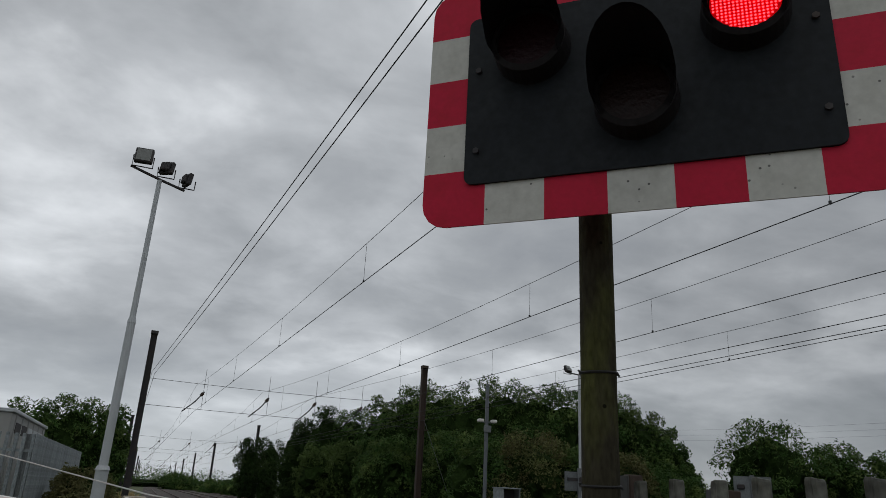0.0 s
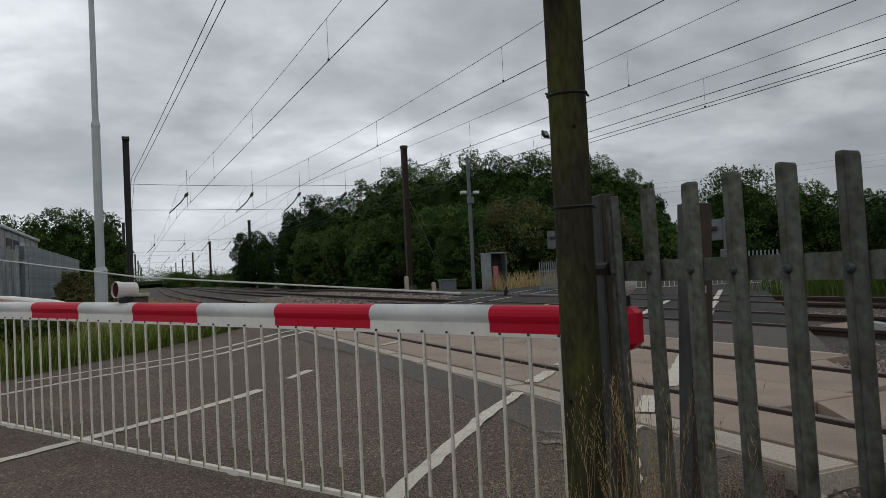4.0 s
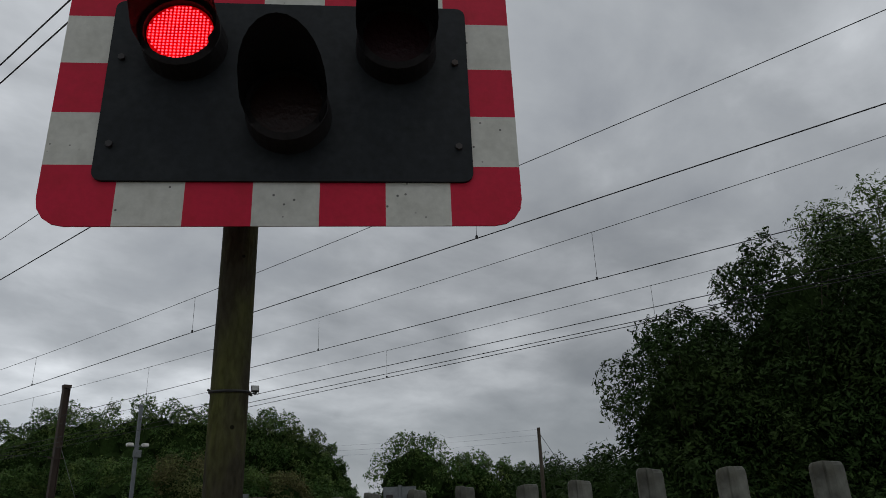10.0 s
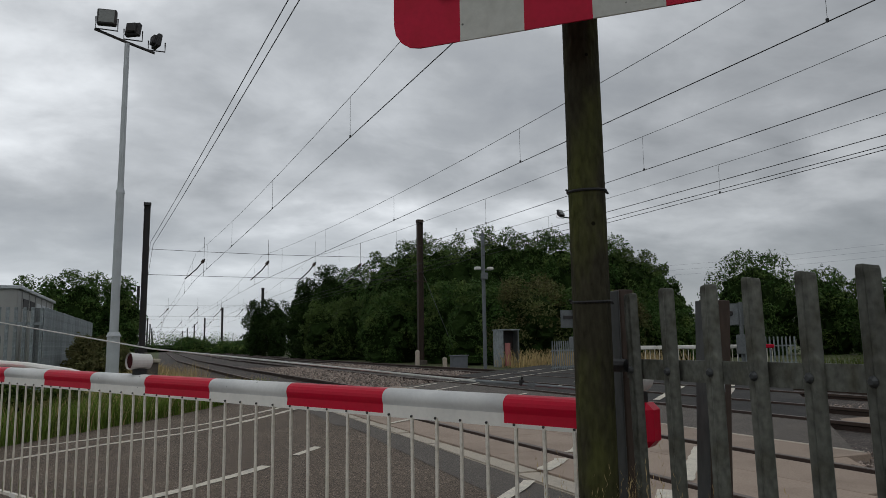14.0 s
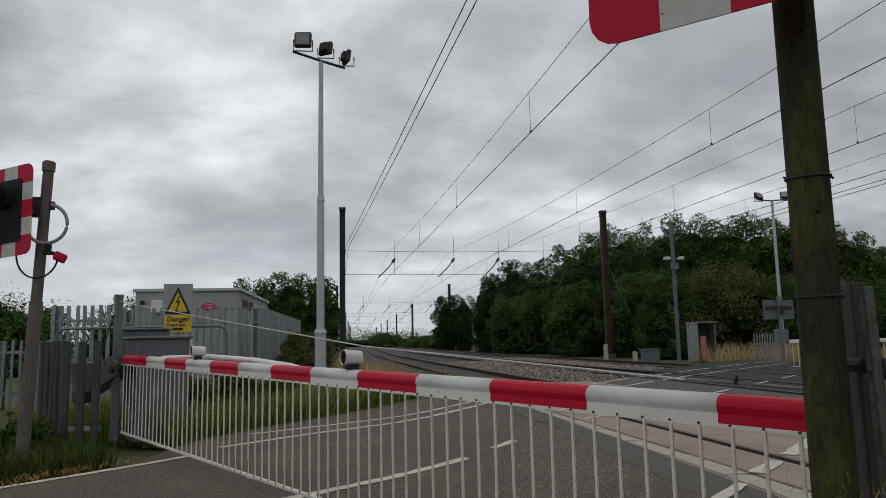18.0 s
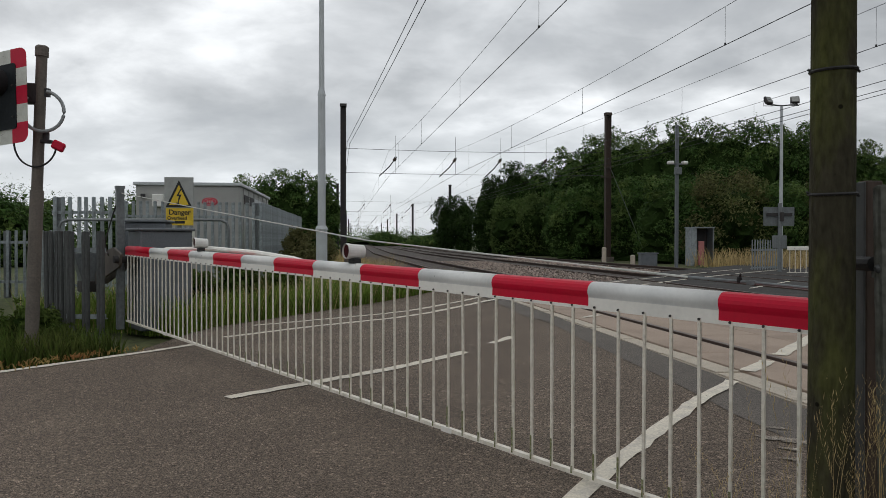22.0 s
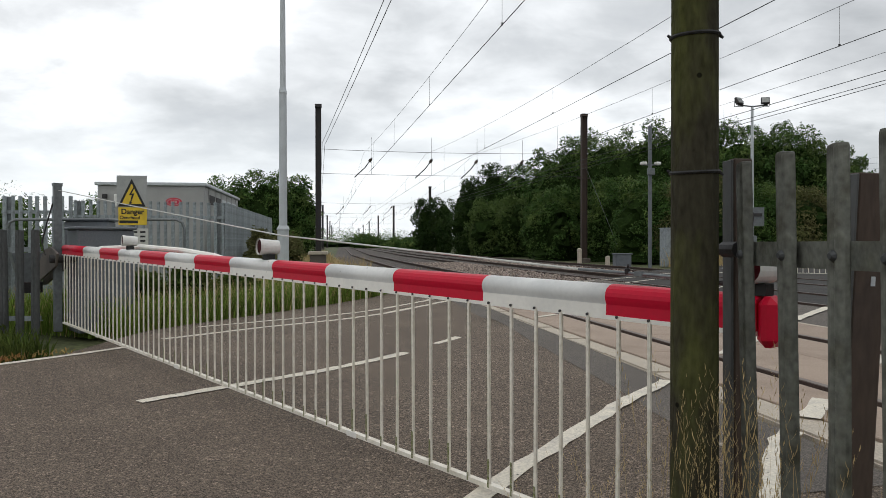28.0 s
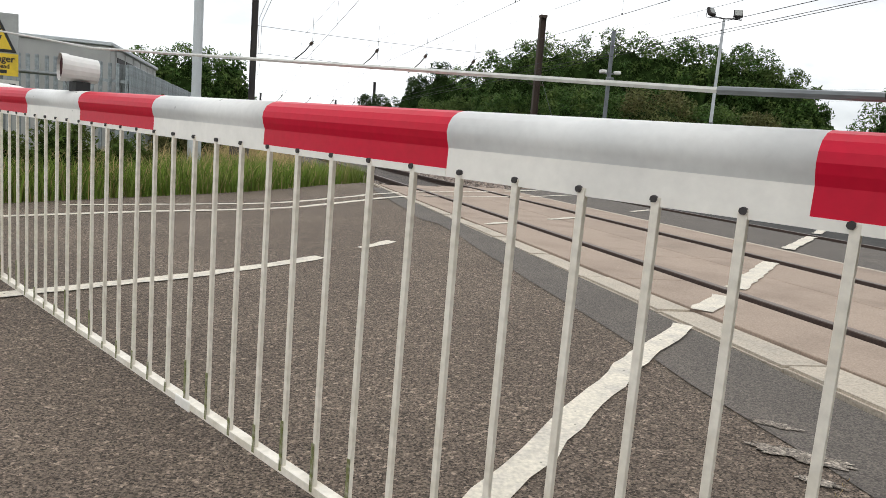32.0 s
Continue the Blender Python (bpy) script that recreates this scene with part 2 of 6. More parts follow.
WHITE = mat("white_boom_film", (0.85, 0.825, 0.765), 0.38, dots=24, scale=7, vary=0.04, bump=0.03, second=(0.62, 0.61, 0.58), amount=0.4)
RED = mat("red_boom_film", (0.56, 0.004, 0.032), 0.42, spec=0.22, scale=6, vary=0.06, bump=0.03, second=(0.50, 0.014, 0.03), amount=0.5)
BAR = mat("white_skirt_bar", (0.78, 0.735, 0.645), 0.5, scale=14, vary=0.12, bump=0.1, second=(0.50, 0.44, 0.33), amount=0.55)
MOSS = mat("green_algae_stain", (0.15, 0.16, 0.055), 0.9, scale=70, vary=0.4, second=(0.42, 0.40, 0.32), amount=1.0)
TUBEGREY = mat("pale_grey_boom_tube", (0.72, 0.72, 0.70), 0.38, dots=24, scale=7, vary=0.05, bump=0.03, second=(0.47, 0.48, 0.48), amount=0.4)
MACHINEGREY = mat("blue_grey_machine_paint", (0.135, 0.150, 0.165), 0.55, scale=5, vary=0.15, bump=0.06, second=(0.09, 0.098, 0.10), amount=0.6)
SIGN_RED = mat("sign_red", (0.54, 0.012, 0.046), 0.5, spec=0.2, scale=12, vary=0.07, bump=0.05, second=(0.42, 0.012, 0.028), amount=0.5)
SIGN_WHITE = mat("sign_white", (0.58, 0.58, 0.53), 0.45, dots=34, scale=14, vary=0.07, bump=0.05, second=(0.42, 0.42, 0.37), amount=0.5)
BLACK = mat("matt_black_board", (0.012, 0.015, 0.018), 0.6, spec=0.2, scale=5, vary=0.3, bump=0.08, fine=40, second=(0.022, 0.026, 0.028))
HOOD = mat("black_hood_plastic", (0.024, 0.022, 0.023), 0.6, spec=0.12, scale=9, vary=0.2, bump=0.05)
GALV = mat("galvanised_steel", (0.19, 0.205, 0.21), 0.55, 0.45, scale=5, vary=0.2, bump=0.12, fine=26, second=(0.15, 0.165, 0.17), amount=0.8, obj=0.1)
GALV2 = mat("weathered_palisade_steel", (0.112, 0.116, 0.098), 0.55, 0.15, scale=18, vary=0.45, bump=0.35, fine=55, second=(0.050, 0.048, 0.031), amount=1.0, obj=0.2, stretch=(1.1, 1.1, 0.8))
FENCEGREY = mat("zinc_fence_steel", (0.285, 0.318, 0.332), 0.55, 0.2, scale=6, vary=0.22, bump=0.12, fine=26, second=(0.150, 0.165, 0.165), amount=0.8, obj=0.12)
FLANGEGREY = mat("dull_zinc_flange", (0.082, 0.085, 0.084), 0.6, 0.2, scale=7, vary=0.25, bump=0.15, fine=40, second=(0.070, 0.074, 0.074), amount=0.9, stretch=(1, 1, 0.4))
BOLTGREY = mat("dull_bolt_steel", (0.060, 0.064, 0.066), 0.5, 0.4, scale=9, vary=0.2, bump=0.1)
GREYPAINT = mat("light_grey_paint", (0.50, 0.53, 0.55), 0.5, scale=4, vary=0.06, bump=0.05, second=(0.38, 0.40, 0.41), amount=0.5)
DARKSTEEL = mat("dark_mast_steel", (0.045, 0.043, 0.045), 0.7, 0.3, scale=3, vary=0.2, second=(0.075, 0.055, 0.045), amount=0.6)
RUSTMAST = mat("rusty_mast_steel", (0.062, 0.043, 0.033), 0.8, 0.2, scale=3, vary=0.25, second=(0.05, 0.04, 0.036), amount=0.7)
RUST = mat("rusty_rail_side", (0.062, 0.040, 0.031), 0.9, 0.1, scale=8, vary=0.3, bump=0.3, second=(0.06, 0.045, 0.04))
RAILTOP = mat("worn_rail_head", (0.16, 0.125, 0.105), 0.5, 0.5, scale=8, vary=0.12, second=(0.16, 0.11, 0.09), amount=0.6)
SLEEPER = mat("concrete_sleeper", (0.125, 0.105, 0.09), 0.9, scale=4, vary=0.2, bump=0.3, second=(0.065, 0.054, 0.047), amount=0.8)
STONE = mat("ballast_stone", (0.285, 0.235, 0.20), 0.9, scale=10, vary=0.3, bump=0.4, second=(0.20, 0.135, 0.105), amount=0.8, island=0.6)
GRAVEL = mat("dark_gravel", (0.095, 0.085, 0.075), 0.95, scale=10, vary=0.2, bump=0.2, second=(0.17, 0.15, 0.13), amount=0.6, island=0.5)
BALLASTBED = mat("ballast_bed", (0.078, 0.064, 0.055), 0.95, scale=1.2, vary=0.85, bump=1.0, fine=28, second=(0.036, 0.029, 0.026), amount=0.8, speck=0.75)
WOODPOLE = mat("old_wooden_pole", (0.044, 0.040, 0.026), 0.9, scale=6.0, vary=0.38, bump=0.9, fine=46, spec=0.12, second=(0.080, 0.086, 0.025), amount=0.95, stretch=(1.5, 1.5, 0.5), dots=20)
BROWNPOST = mat("brown_stained_post", (0.064, 0.043, 0.031), 0.8, scale=5, vary=0.25, bump=0.3, fine=30, second=(0.04, 0.032, 0.03), stretch=(2, 2, 0.5))
GRASSGROUND = mat("grassy_soil", (0.062, 0.080, 0.026), 1.0, scale=0.35, vary=0.5, bump=0.8, fine=14, second=(0.14, 0.12, 0.055), amount=0.7)
# near-black green: the shade between the leaves is put into this colour
CORE = mat("crown_shade_green", (0.018, 0.034, 0.008), 0.9, scale=3, vary=0.4, bump=0.8, fine=9, spec=0.05)
BLADE = mat("grass_blade", (0.165, 0.245, 0.045), 0.7, spec=0.15, scale=1.0, vary=0.1, bump=0, second=(0.19, 0.24, 0.055), amount=0.7, island=0.45, trans=0.3)
DRY = mat("dry_grass_stalk", (0.50, 0.38, 0.18), 0.8, scale=2.0, vary=0.1, bump=0, second=(0.26, 0.17, 0.08), amount=0.6, island=0.3, trans=0.3)
WEED = mat("dark_weed_leaf", (0.070, 0.110, 0.022), 0.75, spec=0.12, scale=1.2, vary=0.2, bump=0, second=(0.125, 0.120, 0.040), amount=0.8, island=0.5, trans=0.25)
UMBEL = mat("creamy_umbel", (0.60, 0.565, 0.46), 0.8, scale=30, vary=0.2, bump=0.2, fine=200)
STRAW = mat("yellowed_grass", (0.33, 0.235, 0.075), 0.8, scale=3.0, vary=0.15, bump=0, second=(0.30, 0.115, 0.035), amount=0.9, island=0.35, trans=0.3)
OLIVE = mat("olive_twiggy_leaf", (0.125, 0.120, 0.050), 0.75, scale=0.6, vary=0.2, bump=0, fine=3, second=(0.105, 0.150, 0.045), amount=0.8, island=0.5, trans=0.25, spec=0.12)
LEAF = mat("hedgerow_leaf", (0.048, 0.098, 0.022), 0.7, scale=0.9, vary=0.25, bump=0, fine=2, second=(0.135, 0.185, 0.050), amount=1.0, island=0.42, trans=0.12, spec=0.15)
LEAF3 = mat("dark_broad_leaf", (0.022, 0.046, 0.010), 0.7, scale=0.5, vary=0.25, bump=0, fine=2, second=(0.044, 0.070, 0.017), amount=0.8, island=0.35, trans=0.12, spec=0.12)
LEAF2 = mat("pale_willow_leaf", (0.085, 0.130, 0.035), 0.65, spec=0.15, scale=0.3, vary=0.12, bump=0, fine=3, second=(0.13, 0.16, 0.06), amount=0.7, island=0.4, trans=0.35)
BARK = mat("bark", (0.075, 0.058, 0.042), 0.9, scale=6, vary=0.3, bump=0.6, fine=30)
WIRE = mat("dark_wire", (0.03, 0.03, 0.032), 0.6, 0.4, scale=2, vary=0.1, bump=0)
PALEWIRE = mat("pale_stay_cable", (0.62, 0.62, 0.58), 0.5, scale=6, vary=0.15, bump=0.05, second=(0.42, 0.42, 0.38))
CABINWALL = mat("grey_cabin_panel", (0.35, 0.35, 0.335), 0.6, scale=1.6, vary=0.06, bump=0.05, second=(0.27, 0.27, 0.26), amount=0.6)
YELLOW = mat("sign_yellow", (0.72, 0.50, 0.03), 0.5, scale=8, vary=0.06, bump=0.03)
INK = mat("black_sign_ink", (0.012, 0.012, 0.012), 0.5, scale=8, vary=0.05, bump=0)
PLASTICWHITE = mat("white_lamp_plastic", (0.72, 0.71, 0.68), 0.4, scale=9, vary=0.05, bump=0.03, second=(0.55, 0.54, 0.5))
DARKRED = mat("dark_red_lens", (0.045, 0.003, 0.005), 0.5, spec=0.06, scale=40, vary=0.2, bump=0.1)
LENSGLASS = mat("unlit_red_lens", (0.016, 0.002, 0.003), 0.3, spec=0.2, scale=60, vary=0.3, bump=0.2)
AMBERLENS = mat("unlit_amber_lens", (0.018, 0.007, 0.005), 0.3, spec=0.2, scale=60, vary=0.3, bump=0.2)
PINK = mat("faded_pink_board", (0.42, 0.16, 0.15), 0.7, scale=5, vary=0.15)
LED = glow("red_led_glow", (1.0, 0.002, 0.008), 0.24)
LEDHOT = glow("red_led_core", (1.0, 0.035, 0.05), 4.0)
GREYBROWN = mat("grey_brown_post_steel", (0.15, 0.128, 0.11), 0.7, 0.2, scale=5, vary=0.2, bump=0.1, second=(0.09, 0.08, 0.07), amount=0.8)
PLATEGREY = mat("grey_sign_plate", (0.36, 0.37, 0.36), 0.5, scale=5, vary=0.06, bump=0.03)
RUBBER = mat("black_rubber", (0.012, 0.012, 0.012), 0.6, scale=9, vary=0.2)


# ---------------------------------------------------------------- mesh helpers
def mesh_of(bm, name, material, smooth=False):
    me = bpy.data.meshes.new(name)
    bm.to_mesh(me)
    bm.free()
    if smooth:
        for p in me.polygons:
            p.use_smooth = True
    for m in (material if isinstance(material, (list, tuple)) else [material]):
        me.materials.append(m)
    return me


def part(name, bm, material, parent, label="", smooth=False, kind=""):
    ob = new(name, mesh_of(bm, name, material, smooth))
    ob.parent = parent
    return tagged(ob, label, kind=kind)


def solo(name, bm, material, label, category, m=None, smooth=False, kind="", group=""):
    ob = new(name, mesh_of(bm, name, material, smooth))
    if m:
        ob.matrix_basis = m
    return tagged(ob, label, category, group, kind)


def thing(name, label, category, m, kind="", group=""):
    ob = new(name)
    ob.matrix_basis = m
    ob.empty_display_size = 0.2
    return tagged(ob, label, category, group, kind)


def box(bm, c, s, m=None, bevel=0.0):
    r = bmesh.ops.create_cube(bm, size=1, matrix=Matrix.Translation(c) @ Matrix.Diagonal((*s, 1)))
    vs = r["verts"]
    if bevel:
        es = list({e for v in vs for e in v.link_edges})
        g = bmesh.ops.bevel(bm, geom=es, offset=bevel, segments=1, affect="EDGES")
        vs = list({v for f in g["faces"] for v in f.verts} | {v for v in vs if v.is_valid})
    if m is not None:
        bmesh.ops.transform(bm, matrix=m, verts=vs)
    return bm


def cyl(bm, a, b, r0, r1=None, seg=12, cap=True):
    a, b = Vector(a), Vector(b)
    d = b - a
    m = Matrix.Translation((a + b) / 2) @ d.to_track_quat("Z", "Y").to_matrix().to_4x4()
    bmesh.ops.create_cone(bm, cap_ends=cap, segments=seg, radius1=r0, radius2=r0 if r1 is None else r1, depth=d.length, matrix=m)
    return bm


def tube(bm, pts, r, seg=8):
    """A bent tube along points."""
    pts = [Vector(p) for p in pts]
    rings = []
    for i, p in enumerate(pts):
        d = (pts[min(i + 1, len(pts) - 1)] - pts[max(i - 1, 0)]).normalized()
        q = d.to_track_quat("Z", "Y")
        rings.append([bm.verts.new(p + q @ Vector((r * math.cos(t), r * math.sin(t), 0))) for t in [2 * math.pi * k / seg for k in range(seg)]])
    for a, b in zip(rings, rings[1:]):
        for k in range(seg):
            bm.faces.new((a[k], a[(k + 1) % seg], b[(k + 1) % seg], b[k]))
    bm.faces.new(rings[0][::-1]); bm.faces.new(rings[-1])
    return bm


def prism(bm, prof, x0, x1, closed=True):
    """Extrudes a (y, z) outline from x0 to x1."""
    a = [bm.verts.new((x0, y, z)) for y, z in prof]
    b = [bm.verts.new((x1, y, z)) for y, z in prof]
    n = len(prof)
    for i in range(n if closed else n - 1):
        j = (i + 1) % n
        bm.faces.new((a[i], b[i], b[j], a[j]))
    if closed:
        bm.faces.new(a); bm.faces.new(b[::-1])
    bmesh.ops.recalc_face_normals(bm, faces=bm.faces)
    return bm


def rounded(w, h, r, n=5):
    """Outline of a rounded rectangle about the origin."""
    pts = []
    for cx, cy, a0 in ((w / 2 - r, h / 2 - r, 0), (-w / 2 + r, h / 2 - r, 90), (-w / 2 + r, -h / 2 + r, 180), (w / 2 - r, -h / 2 + r, 270)):
        for k in range(n + 1):
            a = radians(a0 + 90 * k / n)
            pts.append((cx + r * math.cos(a), cy + r * math.sin(a)))
    return pts


def slab(bm, outline, z0, z1):
    """A flat plate with the (x, y) outline between two heights."""
    a = [bm.verts.new((x, y, z0)) for x, y in outline]
    b = [bm.verts.new((x, y, z1)) for x, y in outline]
    n = len(outline)
    for i in range(n):
        j = (i + 1) % n
        bm.faces.new((a[i], a[j], b[j], b[i]))
    bm.faces.new(a[::-1]); bm.faces.new(b)
    bmesh.ops.recalc_face_normals(bm, faces=bm.faces)
    return bm


def B():
    return bmesh.new()


def text_part(words, size, m, parent, material, name="lettering", align="CENTER"):
    cu = bpy.data.curves.new(name, "FONT")
    cu.body, cu.size, cu.align_x, cu.align_y, cu.extrude = words, size, align, "CENTER", 0.0015
    cu.offset = size * 0.022
    tmp = bpy.data.objects.new(name, cu)
    me = bpy.data.meshes.new_from_object(tmp)
    bpy.data.objects.remove(tmp)
    me.materials.clear(); me.materials.append(material)
    ob = new(name, me)
    ob.parent = parent
    ob.matrix_basis = m
    return ob

# ---------------------------------------------------------------- ground, road, railway
def xo(y):
    """Sideways drift of the tracks along their length."""
    return -0.035 * (min(y, 60) - 5)


def ramp_z(x):
    """Height of the road, which climbs a little to the crossing deck."""
    t = min(max((x - 0.6) / 2.4, 0), 1)
    return 0.11 * t * t * (3 - 2 * t)


def sheet(bm, outline, z, step=None):
    f = bm.faces.new([bm.verts.new((x, y, z)) for x, y in outline])
    if f.normal.z < 0:
        f.normal_flip()
    return bm


def make_ground():
    bm = B()
    xs = [-1500, -300, -80, -30, -16, -10, -7, -5, -3.6, -2, 0, 2, 14, 18, 24, 40, 90, 300, 1500]
    ys = [-1500, -300, -60, -20, -8, 0, 6, 12, 20, 40, 80, 160, 400, 2500]
    grid = [[bm.verts.new((x, y, -0.10 + (0.05 * noise.noise((x * 0.4, y * 0.4, 0)) if abs(x) < 25 and abs(y) < 40 else 0))) for x in xs] for y in ys]
    for r0, r1 in zip(grid, grid[1:]):
        for k in range(len(xs) - 1):
            bm.faces.new((r0[k], r0[k + 1], r1[k + 1], r1[k]))
    return solo("ground", bm, GRASSGROUND, "rough grassy ground round the crossing", "ground", kind="structure")


def make_road():
    """The road sheet on the camera's side, up to the kerb of the crossing."""
    bm = B()
    # the two road edges run at about 45 degrees to the rails
    left = [(-14.0, -9.5), (-8.0, -1.8), (-4.4, 2.9), (-2.72, 5.0), (-1.82, 6.15), (-1.62, 7.5), (-1.25, 9.0), (-0.1, 11.0), (0.5, 11.9), (2.9, 14.4)]
    right = [(2.0, -16.0), (1.62, -8.0), (1.45, -3.0), (1.42, -0.9), (1.48, 0.1), (1.66, 0.62), (1.95, 0.95), (2.3, 1.1), (2.62, 1.15), (2.9, 1.2)]
    n, rows = 22, []
    for (xa, ya), (xb, yb) in zip(left, right):
        rows.append([bm.verts.new((xa + (xb - xa) * k / n, ya + (yb - ya) * k / n, 0)) for k in range(n + 1)])
    for r0, r1 in zip(rows, rows[1:]):
        for k in range(n):
            bm.faces.new((r0[k], r0[k + 1], r1[k + 1], r1[k]))
    bmesh.ops.subdivide_edges(bm, edges=bm.edges, cuts=2, use_grid_fill=True)
    for v in bm.verts:
        v.co.z = ramp_z(v.co.x)
    bmesh.ops.recalc_face_normals(bm, faces=bm.faces)
    if sum(f.normal.z for f in bm.faces) < 0:
        bmesh.ops.reverse_faces(bm, faces=bm.faces)
    # the broken edge of the surfacing goes down into the ground
    rim = bmesh.ops.extrude_edge_only(bm, edges=[e for e in bm.edges if e.is_boundary])
    for v in rim["geom"]:
        if isinstance(v, bmesh.types.BMVert):
            v.co.z = -0.16
    return solo("road", bm, ASPHALT, "worn grey asphalt road sloping up to the level crossing", "road", kind="structure", smooth=True)


GROUND, ROAD = make_ground(), make_road()


def painted(name, pts, width, parent, z=None, ragged=0.012, seed=1):
    """A painted line along points, with worn, uneven edges."""
    rnd = random.Random(seed)
    bm = B()
    path = []
    for (x0, y0), (x1, y1) in zip(pts, pts[1:]):
        n = max(1, int(math.hypot(x1 - x0, y1 - y0) / 0.09))
        path += [(x0 + (x1 - x0) * k / n, y0 + (y1 - y0) * k / n) for k in range(n)]
    path.append(pts[-1])
    prev = None
    for i, (x, y) in enumerate(path):
        xa, ya = path[max(i - 1, 0)]
        xb, yb = path[min(i + 1, len(path) - 1)]
        d = Vector((xb - xa, yb - ya)).normalized()
        nrm = Vector((-d.y, d.x))
        zz = (ramp_z(x) if z is None else z) + (0.013 if x > 2.2 and z is None else 0.007)
        w = [width / 2 + rnd.uniform(-ragged, ragged) for _ in (0, 1)]
        cur = (bm.verts.new((x + nrm.x * w[0], y + nrm.y * w[0], zz)), bm.verts.new((x - nrm.x * w[1], y - nrm.y * w[1], zz)))
        if prev:
            bm.faces.new((prev[0], prev[1], cur[1], cur[0]))
        prev = cur
    bmesh.ops.recalc_face_normals(bm, faces=bm.faces)
    if bm.faces and sum(f.normal.z for f in bm.faces) < 0:
        bmesh.ops.reverse_faces(bm, faces=bm.faces)
    return part(name, bm, LINE, parent, "worn white painted line")


painted("edge_line", [(-0.62, -0.66), (0.64, 1.00), (1.00, 1.47), (1.32, 1.87), (1.54, 2.15), (1.73, 2.34), (1.89, 2.52), (2.17, 2.82), (2.44, 3.11), (2.58, 3.24), (2.76, 3.41), (2.89, 3.54)], 0.093, ROAD, seed=2, ragged=0.009)
painted("edge_line", [(2.27, 1.42), (2.48, 1.72), (2.70, 2.03), (2.90, 2.24)], 0.105, ROAD, seed=31, ragged=0.016)
painted("centre_line", [(-0.56, 3.93), (0.38, 4.72), (1.34, 5.60)], 0.105, ROAD, seed=3)
painted("centre_dash", [(1.66, 5.98), (1.95, 6.31)], 0.09, ROAD, seed=4)
painted("edge_line", [(-6.6, 1.0), (-3.9, 3.68), (-2.47, 5.24), (-1.70, 6.10), (-1.36, 6.55)], 0.09, ROAD, seed=5)
painted("walkway_line", [(-1.15, 7.1), (-0.2, 8.05), (1.40, 9.35), (2.88, 10.9)], 0.10, ROAD, seed=6)
painted("walkway_line", [(-0.98, 8.2), (0.2, 9.1), (1.28, 9.95), (2.88, 11.6)], 0.09, ROAD, seed=7)


def road_patch():
    """A strip of newer, smoother asphalt beside the kerb."""
    bm = B()
    prev = None
    for k in range(36):
        y = 1.5 + 0.32 * k
        row = [bm.verts.new((x + 0.02 * noise.noise((x, y * 1.7, 2)), y, ramp_z(x) + 0.003)) for x in (2.42 + 0.01 * k * (1 if k < 20 else 0.4), 2.6, 2.75, 2.895)]
        if prev:
            for a in range(3):
                bm.faces.new((prev[a], prev[a + 1], row[a + 1], row[a]))
        prev = row
    part("asphalt_patch", bm, PATCH, ROAD, "smoother dark asphalt strip by the kerb")


road_patch()

# ------------------------------------------------ crossing deck
CROSSING = thing("crossing_deck", "level crossing deck of concrete panels and dark asphalt between the rails", "crossing", pose(0, 0, 0), kind="structure")
DZ = 0.13
RAILX = ((3.62, 5.13), (7.72, 9.23), (11.25, 12.76))


def panel(name, x0, x1, y0, y1, z, material, parent=None, cut0=0.0, cut1=0.0, gap=0.004, low=-0.06):
    """A deck panel that follows the rails; cut: how far its far edge runs on along y (skew ends)."""
    bm = B()
    o = [(x0 + xo(y0) + gap, y0 + gap), (x1 + xo(y0 + cut0) - gap, y0 + cut0 + gap), (x1 + xo(y1 + cut1) - gap, y1 + cut1 - gap), (x0 + xo(y1) + gap, y1 - gap)]
    slab(bm, o, low, z)
    es = [e for e in bm.edges if all(abs(v.co.z - z) < 1e-4 for v in e.verts)]
    bmesh.ops.bevel(bm, geom=es, offset=0.004, segments=1, affect="EDGES")
    return part(name, bm, material, parent or CROSSING)


